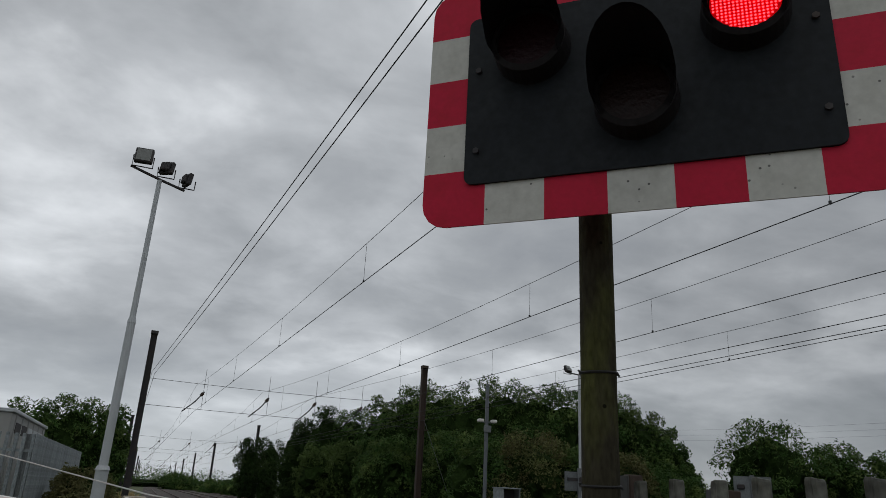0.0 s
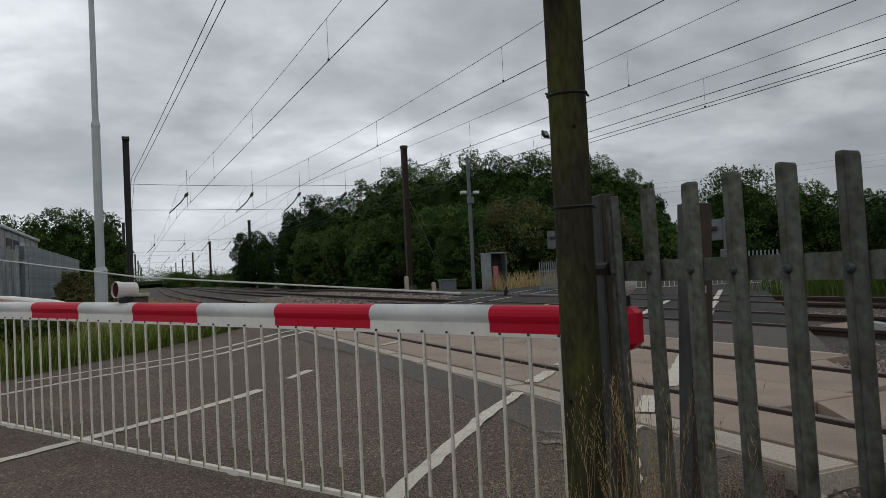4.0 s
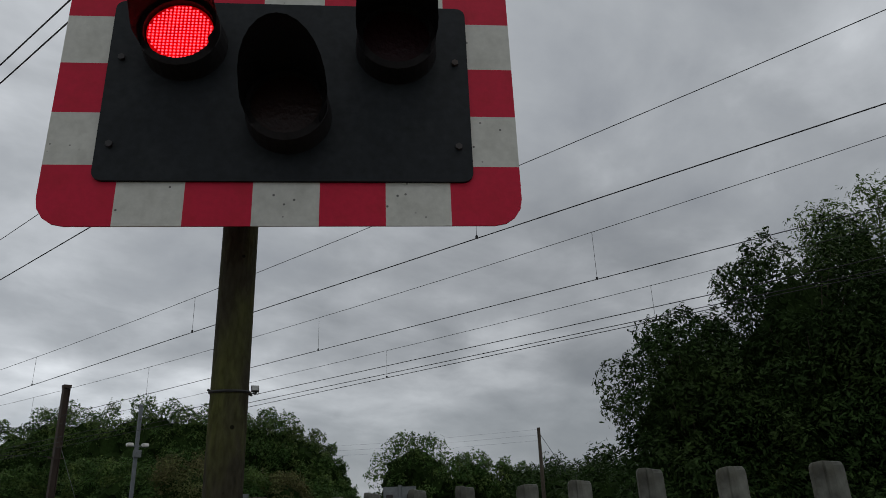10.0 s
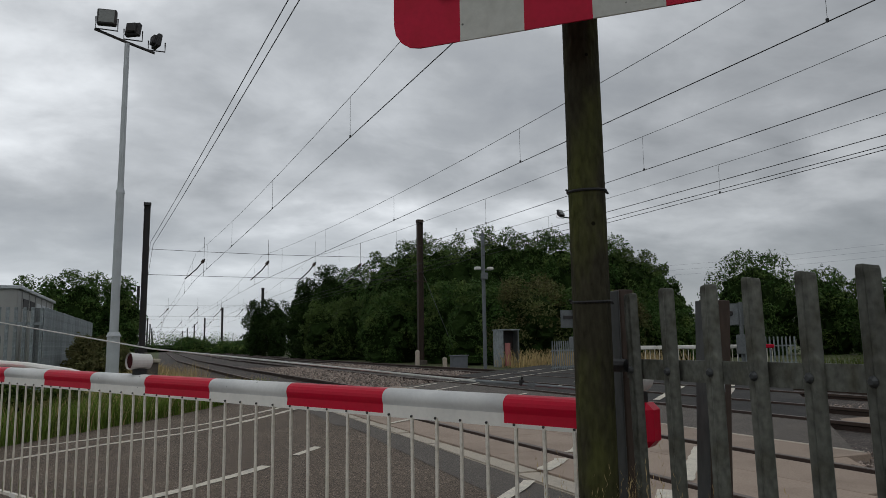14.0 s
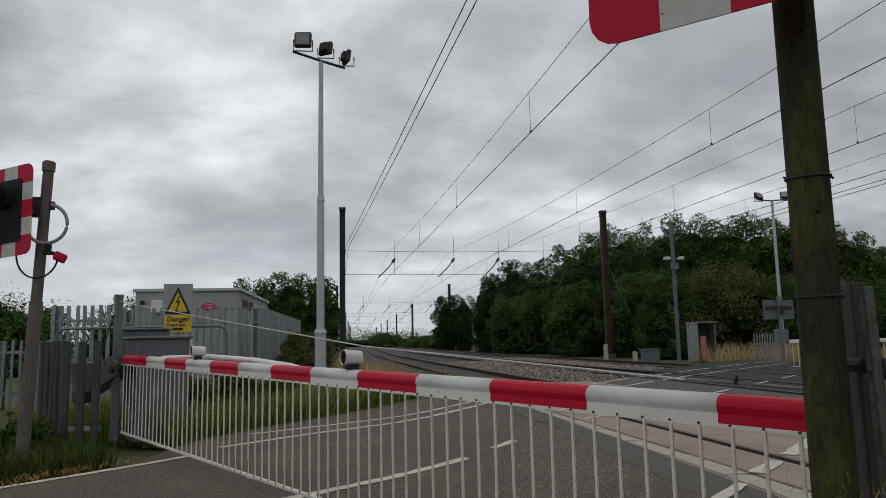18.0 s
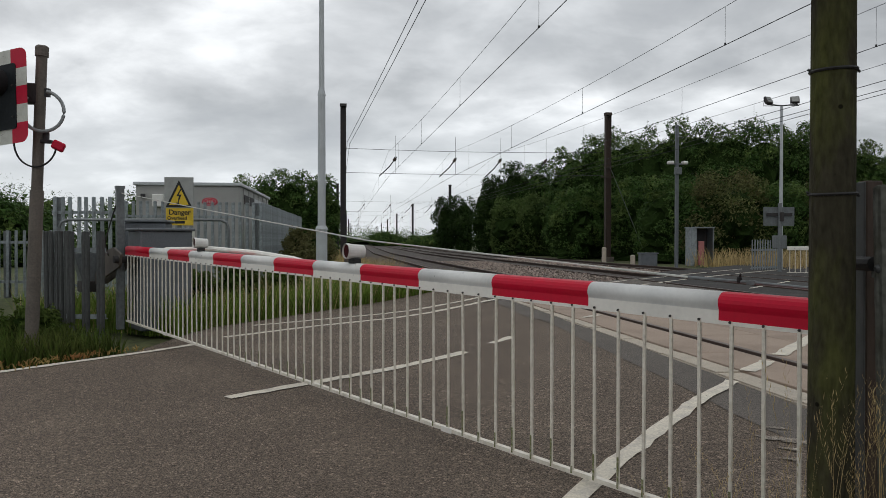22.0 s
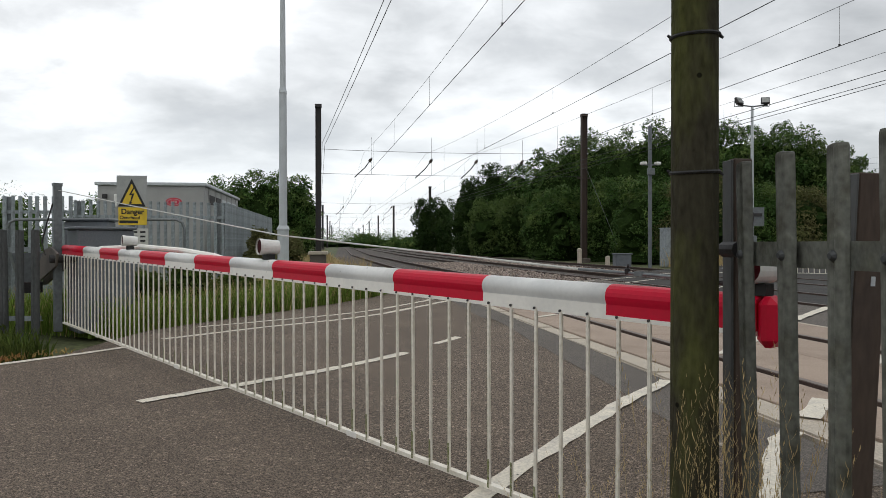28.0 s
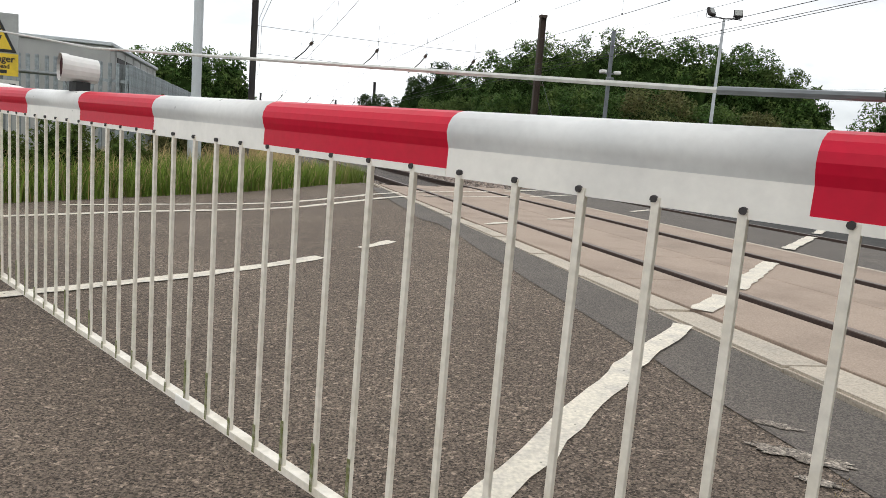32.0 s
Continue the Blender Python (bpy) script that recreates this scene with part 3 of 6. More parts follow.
def build_deck():
    k = 0
    # near outer strip, four-foot and outer strip of the first track in concrete
    for a, b, c0, c1, y0, y1 in ((3.10, 3.600, 0, 0, 1.03, 13.4), (3.742, 4.42, 0, 0, 2.1, 14.0), (4.42, 5.080, 0, 0, 2.2, 14.4), (5.218, 5.92, 0, 0, 3.3, 15.0)):
        y = y0
        while y < y1 - 0.4:
            e = min(y + 3.66, y1)
            panel("concrete_panel", a, b, y, e, DZ, CONCRETE)
            y = e
    # asphalt infill to the far tracks, its ends cut on the skew
    for a, b, y0 in ((5.98, 7.64, 3.5), (7.86, 9.17, 5.4), (9.31, 11.17, 6.8), (11.39, 12.70, 8.9), (12.84, 22.0, 10.3)):
        panel("asphalt_infill", a, b, y0, y0 + 10.4 + (1.0 if a < 9 else 2.2), DZ - 0.006, PATCH if a < 7 else DECK, cut0=(b - a) * 0.98, cut1=(b - a) * 1.0, gap=0.004)
    # pale edge beam of the first track's panels
    y = 3.4
    while y < 14.6:
        panel("edge_beam", 5.915, 5.975, y, min(y + 1.83, 14.9), DZ + 0.003, KERB, gap=0.004)
        y += 1.83
    # kerb stones along the near edge
    y = 1.10
    rnd = random.Random(8)
    while y < 13.2:
        e = y + 0.915
        bm = B()
        slab(bm, [(2.90 + xo(y) * 0.55, y + 0.006), (3.095 + xo(y), y + 0.006), (3.095 + xo(e), e - 0.006), (2.90 + xo(e) * 0.55, e - 0.006)], -0.1, 0.121 + rnd.uniform(-0.004, 0.004))
        es = [q for q in bm.edges if all(v.co.z > 0.1 for v in q.verts)]
        bmesh.ops.bevel(bm, geom=es, offset=0.012, segments=2, affect="EDGES")
        part("kerb_stone", bm, KERB, CROSSING)
        y = e


build_deck()


def end_ramp(x0, x1, y, run):
    """A sloping concrete wedge that leads down from the end of the deck panels."""
    bm = B()
    prism(bm, [(y, DZ - 0.004), (y, -0.08), (y - run, -0.08), (y - run, -0.02)], x0 + xo(y), x1 + xo(y))
    part("end_ramp", bm, CONCRETE, CROSSING, "sloping concrete wedge at the deck's end")


for ramp in ((4.05, 4.72, 2.09, 0.42), (5.24, 5.62, 3.29, 0.40), (8.10, 8.80, 5.36, 0.45)):
    end_ramp(*ramp)


def road_stain(x, y, rx, ry, seed):
    """A thin smear of pale dust with an uneven outline."""
    rnd = random.Random(seed)
    bm = B()
    ring = []
    for k in range(40):
        a = 6.2832 * k / 40
        q = 0.75 + 0.5 * noise.noise((2.2 * math.cos(a), 2.2 * math.sin(a), seed)) + rnd.uniform(-0.12, 0.12)
        px, py = q * rx * math.cos(a), q * ry * math.sin(a)
        ring.append((x + 0.72 * px - 0.70 * py, y + 0.70 * px + 0.72 * py))
    mid = bm.verts.new((x, y, ramp_z(x) + 0.006))
    vs = [bm.verts.new((px, py, ramp_z(px) + 0.006)) for px, py in ring]
    for k in range(40):
        bm.faces.new((mid, vs[k], vs[(k + 1) % 40]))
    part("dust_smear", bm, DUST, ROAD, "pale dusty smear on the asphalt")


for k, (x, y, rx, ry) in enumerate(((2.42, 2.20, 0.05, 0.16), (2.36, 2.06, 0.025, 0.07), (2.50, 2.40, 0.03, 0.09), (2.28, 1.92, 0.02, 0.06))):
    road_stain(x, y, rx, ry, 51 + k)
for pts, w in (([(3.14, 3.80), (3.55, 4.20)], .12), ([(3.80, 4.46), (5.02, 5.72)], .12), ([(6.0, 6.75), (7.55, 8.25)], .12), ([(8.0, 8.7), (9.1, 9.8)], .11), ([(9.5, 10.15), (10.8, 11.4)], .11),
               ([(3.12, 2.42), (3.5, 2.80)], .12), ([(3.80, 3.02), (5.0, 4.22)], .12), ([(6.2, 5.42), (7.55, 6.78)], .12), ([(8.0, 7.2), (9.1, 8.3)], .12), ([(9.5, 8.75), (11.1, 10.3)], .11), ([(11.5, 10.75), (14.6, 13.85)], .11),
               ([(3.14, 11.0), (5.2, 12.5)], .09), ([(5.45, 12.7), (6.8, 14.2)], .09), ([(7.2, 14.6), (8.6, 16.1)], .09), ([(9.0, 16.5), (11.0, 18.4)], .09), ([(11.4, 18.8), (15.0, 22.0)], .09),
               ([(3.14, 11.8), (5.0, 13.5)], .09), ([(5.3, 13.85), (6.8, 15.6)], .09), ([(7.2, 16.0), (8.6, 17.3)], .09), ([(9.0, 17.8), (11.0, 19.8)], .09), ([(11.4, 20.2), (13.6, 22.3)], .09),
               ([(3.08, 7.48), (3.42, 7.78)], .08), ([(4.1, 8.4), (4.7, 8.95)], .08), ([(6.3, 10.6), (7.0, 11.3)], .08), ([(8.2, 12.5), (8.9, 13.2)], .08), ([(9.8, 14.1), (10.6, 14.9)], .08)):
    painted("deck_marking", pts, w, CROSSING, z=DZ, seed=int(pts[0][0] * 97))


# ------------------------------------------------ railway
def make_bed():
    bm = B()
    xs = [1.95, 2.35, 3.0, 5.9, 6.7, 7.4, 9.6, 10.6, 13.3, 14.6, 16.6]
    zs = [-0.12, -0.02, 0.03, 0.03, 0.10, 0.04, 0.04, 0.08, 0.04, 0.0, -0.12]
    ys = [-120, -60, -30] + [-20 + 2 * k for k in range(60)] + [110, 140, 180, 240, 320]
    rows = []
    for y in ys:
        far = max(0, min(1, (y - 12) / 20))
        rows.append([bm.verts.new((x + xo(y) , y, z - 0.05 * far + 0.03 * noise.noise((x, y, 0.3)))) for x, z in zip(xs, zs)])
    for r0, r1 in zip(rows, rows[1:]):
        for k in range(len(xs) - 1):
            bm.faces.new((r0[k], r0[k + 1], r1[k + 1], r1[k]))
    return solo("track_bed", bm, BALLASTBED, "brown-grey stone ballast bed under the tracks", "track bed", kind="structure", smooth=True)


make_bed()
RAIL_PROF = [(-0.036, 0.0), (-0.036, -0.035), (-0.009, -0.05), (-0.009, -0.12), (-0.065, -0.14), (-0.065, -0.155), (0.065, -0.155), (0.065, -0.14), (0.009, -0.12), (0.009, -0.05), (0.036, -0.035), (0.036, 0.0)]


def rail_z(y):
    return 0.145 - 0.05 * max(0, min(1, (y - 12) / 20))


def make_track(k, xa, xb):
    t = thing("railway_track", "railway track with rusty-sided rails on sleepers in ballast", "railway track", pose(0, 0, 0), kind="structure")
    ys = [-110, -60] + [-30 + 5 * n for n in range(23)] + [100, 130, 170, 230, 320]
    for x in (xa, xb):
        for name, prof, mm in (("rail", RAIL_PROF, RUST), ("rail_head", [(-0.026, 0.003), (0.026, 0.003), (0.026, -0.002), (-0.026, -0.002)], RAILTOP)):
            bm = B()
            rings = [[bm.verts.new((x + 0.036 + xo(y) + px, y, rail_z(y) + pz)) for px, pz in prof] for y in ys]
            n = len(prof)
            for a, b in zip(rings, rings[1:]):
                for i in range(n):
                    bm.faces.new((a[i], b[i], b[(i + 1) % n], a[(i + 1) % n]))
            bmesh.ops.recalc_face_normals(bm, faces=bm.faces)
            part(name, bm, mm, t)
    bm = B()
    prism(bm, [(-0.13, -0.09), (-0.105, 0.06), (0.105, 0.06), (0.13, -0.09)], -1.25, 1.25)
    me = mesh_of(bm, "sleeper", SLEEPER)
    for y in [-14 + 0.65 * n for n in range(26 + 2 * k)] + [15.2 + k * 1.4 + 0.65 * n for n in range(62)]:
        s = new("sleeper", me)
        s.parent = t
        s.location = ((xa + xb) / 2 + xo(y), y, rail_z(y) - 0.175)
    return t


for k, (xa, xb) in enumerate(RAILX):
    make_track(k, xa, xb)


def stones(name, n, area, zf, size, seed, label, material=None):
    """Loose ballast stones, each a small broken lump."""
    rnd = np.random.RandomState(seed)
    lump = bmesh.new(); bmesh.ops.create_icosphere(lump, subdivisions=1, radius=1.0)
    lump.verts.ensure_lookup_table()
    base = np.array([tuple(v.co) for v in lump.verts])
    faces = np.array([[v.index for v in f.verts] for f in lump.faces])
    m = len(base)
    x0, x1, y0, y1 = area
    V, F = [], []
    for i in range(n):
        y = rnd.uniform(y0, y1)
        x = rnd.uniform(x0, x1) + xo(y)
        s = size * rnd.uniform(0.55, 1.25)
        v = base * rnd.uniform(0.52, 1.0, (m, 3)) * (s, s * rnd.uniform(.6, 1), s * rnd.uniform(.5, .9))
        q = Euler(rnd.uniform(0, 6.28, 3)).to_matrix()
        v = v @ np.array(q).T + (x, y, zf(x, y) + s * 0.25)
        F += [tuple(int(c) for c in f + m * i) for f in faces]
        V += [tuple(p) for p in v]
    me = bpy.data.meshes.new(name)
    me.from_pydata(V, [], F)
    me.materials.append(material or STONE)
    ob = new(name, me)
    return tagged(ob, label, "ballast", kind="stuff")


stones("ballast_stones", 8500, (5.2, 7.6, -3.6, 3.9), lambda x, y: 0.055, 0.031, 13, "loose grey and brown ballast stones between the tracks")
stones("fine_gravel", 5200, (1.85, 2.9, -2.0, 1.2), lambda x, y: -0.025, 0.017, 23, "fine dark gravel and soil beside the fence", GRAVEL)
stones("ballast_stones", 6000, (2.7, 6.0, -4.5, 1.9), lambda x, y: 0.015, 0.032, 3, "loose grey and brown ballast stones beside the deck")
stones("ballast_stones", 2600, (2.05, 2.95, -2.4, 0.75), lambda x, y: -0.02, 0.023, 43, "loose pale grey ballast stones below the kerb end")
stones("ballast_stones", 5000, (9.35, 11.2, -8, 7.2), lambda x, y: 0.05, 0.033, 44, "loose pale ballast stones between the far tracks")
stones("ballast_stones", 3200, (5.2, 7.7, 14.2, 34), lambda x, y: 0.07, 0.055, 4, "loose grey ballast stones between the tracks")
stones("ballast_stones", 2400, (9.3, 11.2, 17, 40), lambda x, y: 0.05, 0.06, 5, "loose grey ballast stones between the far tracks")
stones("ballast_stones", 1200, (1.2, 3.5, 13.8, 22), lambda x, y: 0.03, 0.05, 6, "loose ballast stones beside the near track")

# ---------------------------------------------------------------- the barrier
PIVOT = (-2.402, 7.808)
BOOM_YAW = math.degrees(math.atan2(-0.8447, 0.535))
S0 = 7.6                     # distance of the pivot end from the twelfth stripe's end


def boom_z(s):
    return 0.776 + 0.017 * s


def finish_stripe(ob, red):
    """The tube above the fascia is rounded, and greyer than the white film."""
    me = ob.data
    if not red:
        me.materials.append(TUBEGREY)
    x0 = min(v.co.x for v in me.vertices)
    for p in me.polygons:
        z = p.center.z - boom_z(S0 - p.center.x)
        if abs(p.normal.x) < 0.5 and z > 0.052:
            p.use_smooth = True
            if not red:
                p.material_index = 1


def make_barrier():
    m = pose(PIVOT[0], PIVOT[1], 0, 0, 0, BOOM_YAW)
    t = thing("crossing_barrier", "lowered red and white striped crossing barrier with a hanging white skirt", "barrier", m)
    # x runs from the pivot to the tip; -y faces the road user
    prof = [(-0.044, 0.0), (-0.0425, 0.048), (-0.0425, 0.050), (-0.0475, 0.064), (-0.0500, 0.077), (-0.0475, 0.090), (-0.0395, 0.103), (-0.026, 0.112), (-0.010, 0.1165), (0.010, 0.1165), (0.026, 0.112), (0.0395, 0.103), (0.0475, 0.090), (0.050, 0.076), (0.047, 0.064), (0.044, 0.050), (0.044, 0.0)]
    edges = [7.5] + [0.6 * k for k in range(11, -1, -1)] + [-0.515]
    for k, (sa, sb) in enumerate(zip(edges, edges[1:])):
        bm = B()
        za, zb = boom_z(sa), boom_z(sb)
        red = k % 2 == 0
        lo = 0.014 if red else 0.0
        prism(bm, [(y, max(z, lo)) for y, z in prof], S0 - sa, S0 - sb)
        for v in bm.verts:
            v.co.z += za if abs(v.co.x - (S0 - sa)) < 1e-4 else zb
        part("red_stripe" if red else "white_stripe", bm, RED if red else WHITE, t, "red reflective stripe" if red else "white reflective stripe", smooth=False)
        finish_stripe(t.children[-1], red)
        if red:
            bm = B()
            prism(bm, [(-0.046, 0.0), (-0.046, 0.014), (0.046, 0.014), (0.046, 0.0)], S0 - sa, S0 - sb)
            for v in bm.verts:
                v.co.z += za if abs(v.co.x - (S0 - sa)) < 1e-4 else zb
            part("lower_edge", bm, WHITE, t, "white lower edge of the boom")
    # seam between tube and fascia
    bm = B()
    prism(bm, [(-0.0425, 0.0518), (-0.0425, 0.0538), (-0.038, 0.0538), (-0.038, 0.0518)], 0.1, 8.10)
    for v in bm.verts:
        v.co.z += boom_z(S0 - v.co.x)
    part("fascia_seam", bm, GREYPAINT, t)
    # end box at the tip
    bm = B()
    box(bm, (8.143, 0, boom_z(-0.55) + 0.042), (0.060, 0.104, 0.145), bevel=0.022)
    part("end_box", bm, RED, t, "red end box of the boom")
    # skirt
    bars, s = [], 7.42
    bm = B()
    prism(bm, [(-0.048, 0.0), (-0.048, 0.019), (-0.020, 0.019), (-0.020, 0.015), (-0.043, 0.015), (-0.043, 0.0)], 0.12, 7.98)
    for v in bm.verts:
        v.co.z += 0.047 + 0.011 * (S0 - v.co.x)
    part("skirt_rail", bm, BAR, t, "thin white bottom rail of the skirt")
    for sj in (1.55, 3.95, 6.1):
        bm = B(); box(bm, (S0 - sj, -0.0495, 0.057 + 0.011 * sj), (0.085, 0.006, 0.030), bevel=0.002)
        part("rail_joint", bm, WHITE, t, "white joint plate of the skirt rail")
    rnd = random.Random(5)
    bolt = B(); cyl(bolt, (0, 0, 0), (0, -0.007, 0), 0.0052, seg=7)
    bolt_me = mesh_of(bolt, "bolt", DARKSTEEL)
    k = 0
    while s > -0.38:
        x = S0 - s
        z0, z1 = 0.053 + 0.011 * s, boom_z(s) + 0.012
        bm = B()
        box(bm, (0, -0.012, (z0 + z1) / 2 - z0), (0.0118, 0.009, z1 - z0))
        bar = part("skirt_bar", bm, BAR, t)
        bar.location = (x + 0.012, -0.030, z0)
        bar.rotation_euler = (0, radians(rnd.uniform(-0.35, 0.35)), 0)
        o = new("bolt", bolt_me)
        o.parent = t
        o.location = (x + 0.012, -0.0435, boom_z(s) + 0.010)
        if s < 4.5:
            bm = B()
            h = rnd.uniform(0.02, 0.13)
            box(bm, (rnd.uniform(-0.003, 0.003), -0.0185, h / 2), (0.0085, 0.0022, h))
            a = part("algae_stain", bm, MOSS, bar, "green algae at the foot of the bar")
        s -= 0.1222
        k += 1
    # lamps on top
    for s, tip in ((5.21, 0), (2.535, 0), (-0.50, 1)):
        bm = B()
        q = pose(S0 - s, 0, boom_z(s) + 0.115, 0, 0, 0)
        box(bm, (0, 0, 0.016), (0.07, 0.05, 0.034), q)
        lamp = part("boom_lamp", bm, RUBBER, t, "warning lamp on top of the boom")
        aim = pose(0, 0, 0, 0, 0, 84)
        bm = B()
        cyl(bm, (0.058, 0, 0.075), (-0.052, 0, 0.079), 0.043, 0.047, seg=18)
        cyl(bm, (-0.040, 0, 0.079), (-0.066, 0, 0.080), 0.049, 0.049, seg=18, cap=False)
        bmesh.ops.transform(bm, matrix=q @ aim, verts=bm.verts)
        part("lamp_housing", bm, PLASTICWHITE, lamp, "white round lamp housing", smooth=False)
        bm = B()
        cyl(bm, (-0.0525, 0, 0.079), (-0.057, 0, 0.079), 0.043, seg=18)
        bmesh.ops.transform(bm, matrix=q @ aim, verts=bm.verts)
        part("lens", bm, DARKRED, lamp, "dark red lens")
    bm = B()
    tube(bm, [(S0 - 6.5, 0.10, boom_z(6.5) + 0.10), (S0 - 5.2, 0.11, boom_z(5.2) + 0.14), (S0 - 4.2, 0.10, boom_z(4.2) + 0.13), (S0 - 3.5, 0.07, boom_z(3.5) + 0.105), (S0 - 3.3, 0.05, boom_z(3.3) + 0.09)], 0.022, 8)
    part("lamp_conduit", bm, WHITE, t, "white cable conduit along the back of the boom")
    # stay cable from the machine post to the tip
    bm = B()
    tube(bm, [(-0.10, -0.03, 1.65), (2.4, 0, 1.375), (5.2, 0, 1.082), (7.45, 0, 0.940)], 0.0045, 6)
    part("stay_cable", bm, PALEWIRE, t, "thin pale stay cable")
    bm = B()
    tube(bm, [(7.45, 0, 0.940), (7.75, 0, 0.928), (7.95, 0, 0.918)], 0.0055, 8)
    box(bm, (7.70, 0, 0.930), (0.03, 0.013, 0.016)); box(bm, (7.95, 0, 0.918), (0.03, 0.016, 0.028))
    part("turnbuckle", bm, GALV, t, "galvanised turnbuckle")
    bm = B(); box(bm, (7.655, 0, 0.938), (0.013, 0.020, 0.022), bevel=0.003); cyl(bm, (7.655, 0, 0.945), (7.664, -0.008, 0.960), 0.004, seg=6)
    part("cable_clamp", bm, RUBBER, t, "black cable clamp")
    bm = B(); box(bm, (7.955, 0, 0.925), (0.030, 0.024, 0.026), bevel=0.005)
    part("cable_end", bm, RUBBER, t, "black end socket of the cable")
    bm = B(); tube(bm, [(7.95, 0, 0.920), (8.02, 0.01, 0.905), (8.08, 0.0, 0.885)], 0.006, 6)
    for k in range(5):
        tube(bm, [(8.00 + 0.02 * k + 0.012 * math.cos(a), -0.02 + 0.012 * math.sin(a), 0.918 - 0.008 * k) for a in [6.2832 * q / 8 for q in range(9)]], 0.0025, 5)
    part("end_chain", bm, DARKSTEEL, t, "short dark chain and shackle at the cable's end")
    return t


make_barrier()


def make_machine():
    m = pose(PIVOT[0], PIVOT[1], 0, 0, 0, BOOM_YAW)
    t = thing("barrier_machine", "grey steel barrier machine with a tall post at the pivot", "barrier machine", m)
    bm = B(); box(bm, (-0.10, 0.42, 0.60), (0.50, 0.62, 1.20), bevel=0.015)
    part("cabinet", bm, MACHINEGREY, t, "blue-grey machine cabinet")
    bm = B(); box(bm, (-0.10, 0.42, 1.215), (0.56, 0.68, 0.035), bevel=0.01)
    part("cabinet_lid", bm, MACHINEGREY, t)
    bm = B(); box(bm, (-0.15, -0.035, 0.86), (0.085, 0.085, 1.70), bevel=0.008); box(bm, (-0.15, -0.035, 1.72), (0.095, 0.095, 0.035))
    part("post", bm, GALV, t, "square galvanised post")
    for dy in (-0.10, 0.02):
        bm = B()
        slab(bm, [(-1.25, 0.50), (-1.0, 0.52), (0.10, 0.78), (0.16, 0.92), (-0.15, 1.0), (-0.45, 0.96), (-1.0, 0.66)], -0.012, 0.012)
        bmesh.ops.transform(bm, matrix=Matrix.Translation((0, dy, 0)) @ pose(0, 0, 0, 90, 0, 0), verts=bm.verts)
        part("boom_arm", bm, GREYBROWN, t, "dirty flat steel boom arm")
    bm = B(); prism(bm, [(-0.20, 0.92), (0.20, 0.92), (0.13, 0.56), (-0.10, 0.56)], -1.22, -1.02)
    bmesh.ops.translate(bm, verts=bm.verts, vec=(0, -0.16, 0))
    part("counterweight", bm, GALV, t, "steel counterweight")
    bm = B(); cyl(bm, (0.05, -0.16, 0.86), (0.05, 0.22, 0.86), 0.045, seg=14)
    part("pivot_shaft", bm, DARKSTEEL, t)
    bm = B(); box(bm, (-1.10, -0.15, 0.49), (0.22, 0.26, 0.14), bevel=0.01)
    part("weight_plate", bm, DARKSTEEL, t, "dark lower weight plate")
    bm = B(); tube(bm, [(-0.16, -0.08, 1.50), (-0.26, -0.12, 1.28), (-0.34, -0.16, 1.05), (-0.26, -0.14, 0.90)], 0.009, 6)
    part("hanging_chain", bm, DARKSTEEL, t, "dark hanging chain")
    return t


make_machine()

# ---------------------------------------------------------------- the near road signal
BU = Vector((0.73969, -0.67295, 0))
SIG = Vector((1.492, 0.458, 0)) + BU * 0.09
BOARD_YAW = math.degrees(math.atan2(BU.y, BU.x))


def striped_board(t, w, h, bo, n_top, n_side, thick, corner):
    """Rounded board with red and white edge blocks, in the local x-z plane, -y to the front."""
    def block(x0, x1, z0, z1, material, corners=()):
        bm = B()
        o = []
        for cx, cz, key in ((x0, z0, "bl"), (x1, z0, "br"), (x1, z1, "tr"), (x0, z1, "tl")):
            if key in corners:
                sx, sz = (1 if "l" in key else -1), (1 if "b" in key else -1)
                pts = [(cx + sx * corner * (1 - math.cos(radians(a))), cz + sz * corner * (1 - math.sin(radians(a)))) for a in (0, 22, 45, 67, 90)]
                if key in ("br", "tl"):
                    pts = pts[::-1]
                # run along the outline
                o += pts
            else:
                o.append((cx, cz))
        slab(bm, o, 0, thick)
        bmesh.ops.transform(bm, matrix=pose(0, 0, 0, 90, 0, 0), verts=bm.verts)
        part("red_block" if material is SIGN_RED else "white_block", bm, material, t)
    cw = 0.2125
    xs = [-w / 2, -w / 2 + cw] + [-w / 2 + cw + (w - 2 * cw) * k / n_top for k in range(1, n_top)] + [w / 2 - cw, w / 2]
    for z0, z1, low in ((-h / 2, -h / 2 + bo, True), (h / 2 - bo, h / 2, False)):
        for k, (a, b) in enumerate(zip(xs, xs[1:])):
            last = k == len(xs) - 2
            cs = (("bl",) if low else ("tl",)) if k == 0 else ((("br",) if low else ("tr",)) if last else ())
            block(a, b, z0, z1, SIGN_RED if k % 2 == 0 else SIGN_WHITE, cs)
    zs = [-h / 2 + bo + (h - 2 * bo) * k / n_side for k in range(n_side + 1)]
    for k, (a, b) in enumerate(zip(zs, zs[1:])):
        for x0, x1 in ((-w / 2, -w / 2 + bo), (w / 2 - bo, w / 2)):
            block(x0, x1, a, b, SIGN_WHITE if k % 2 == 0 else SIGN_RED)


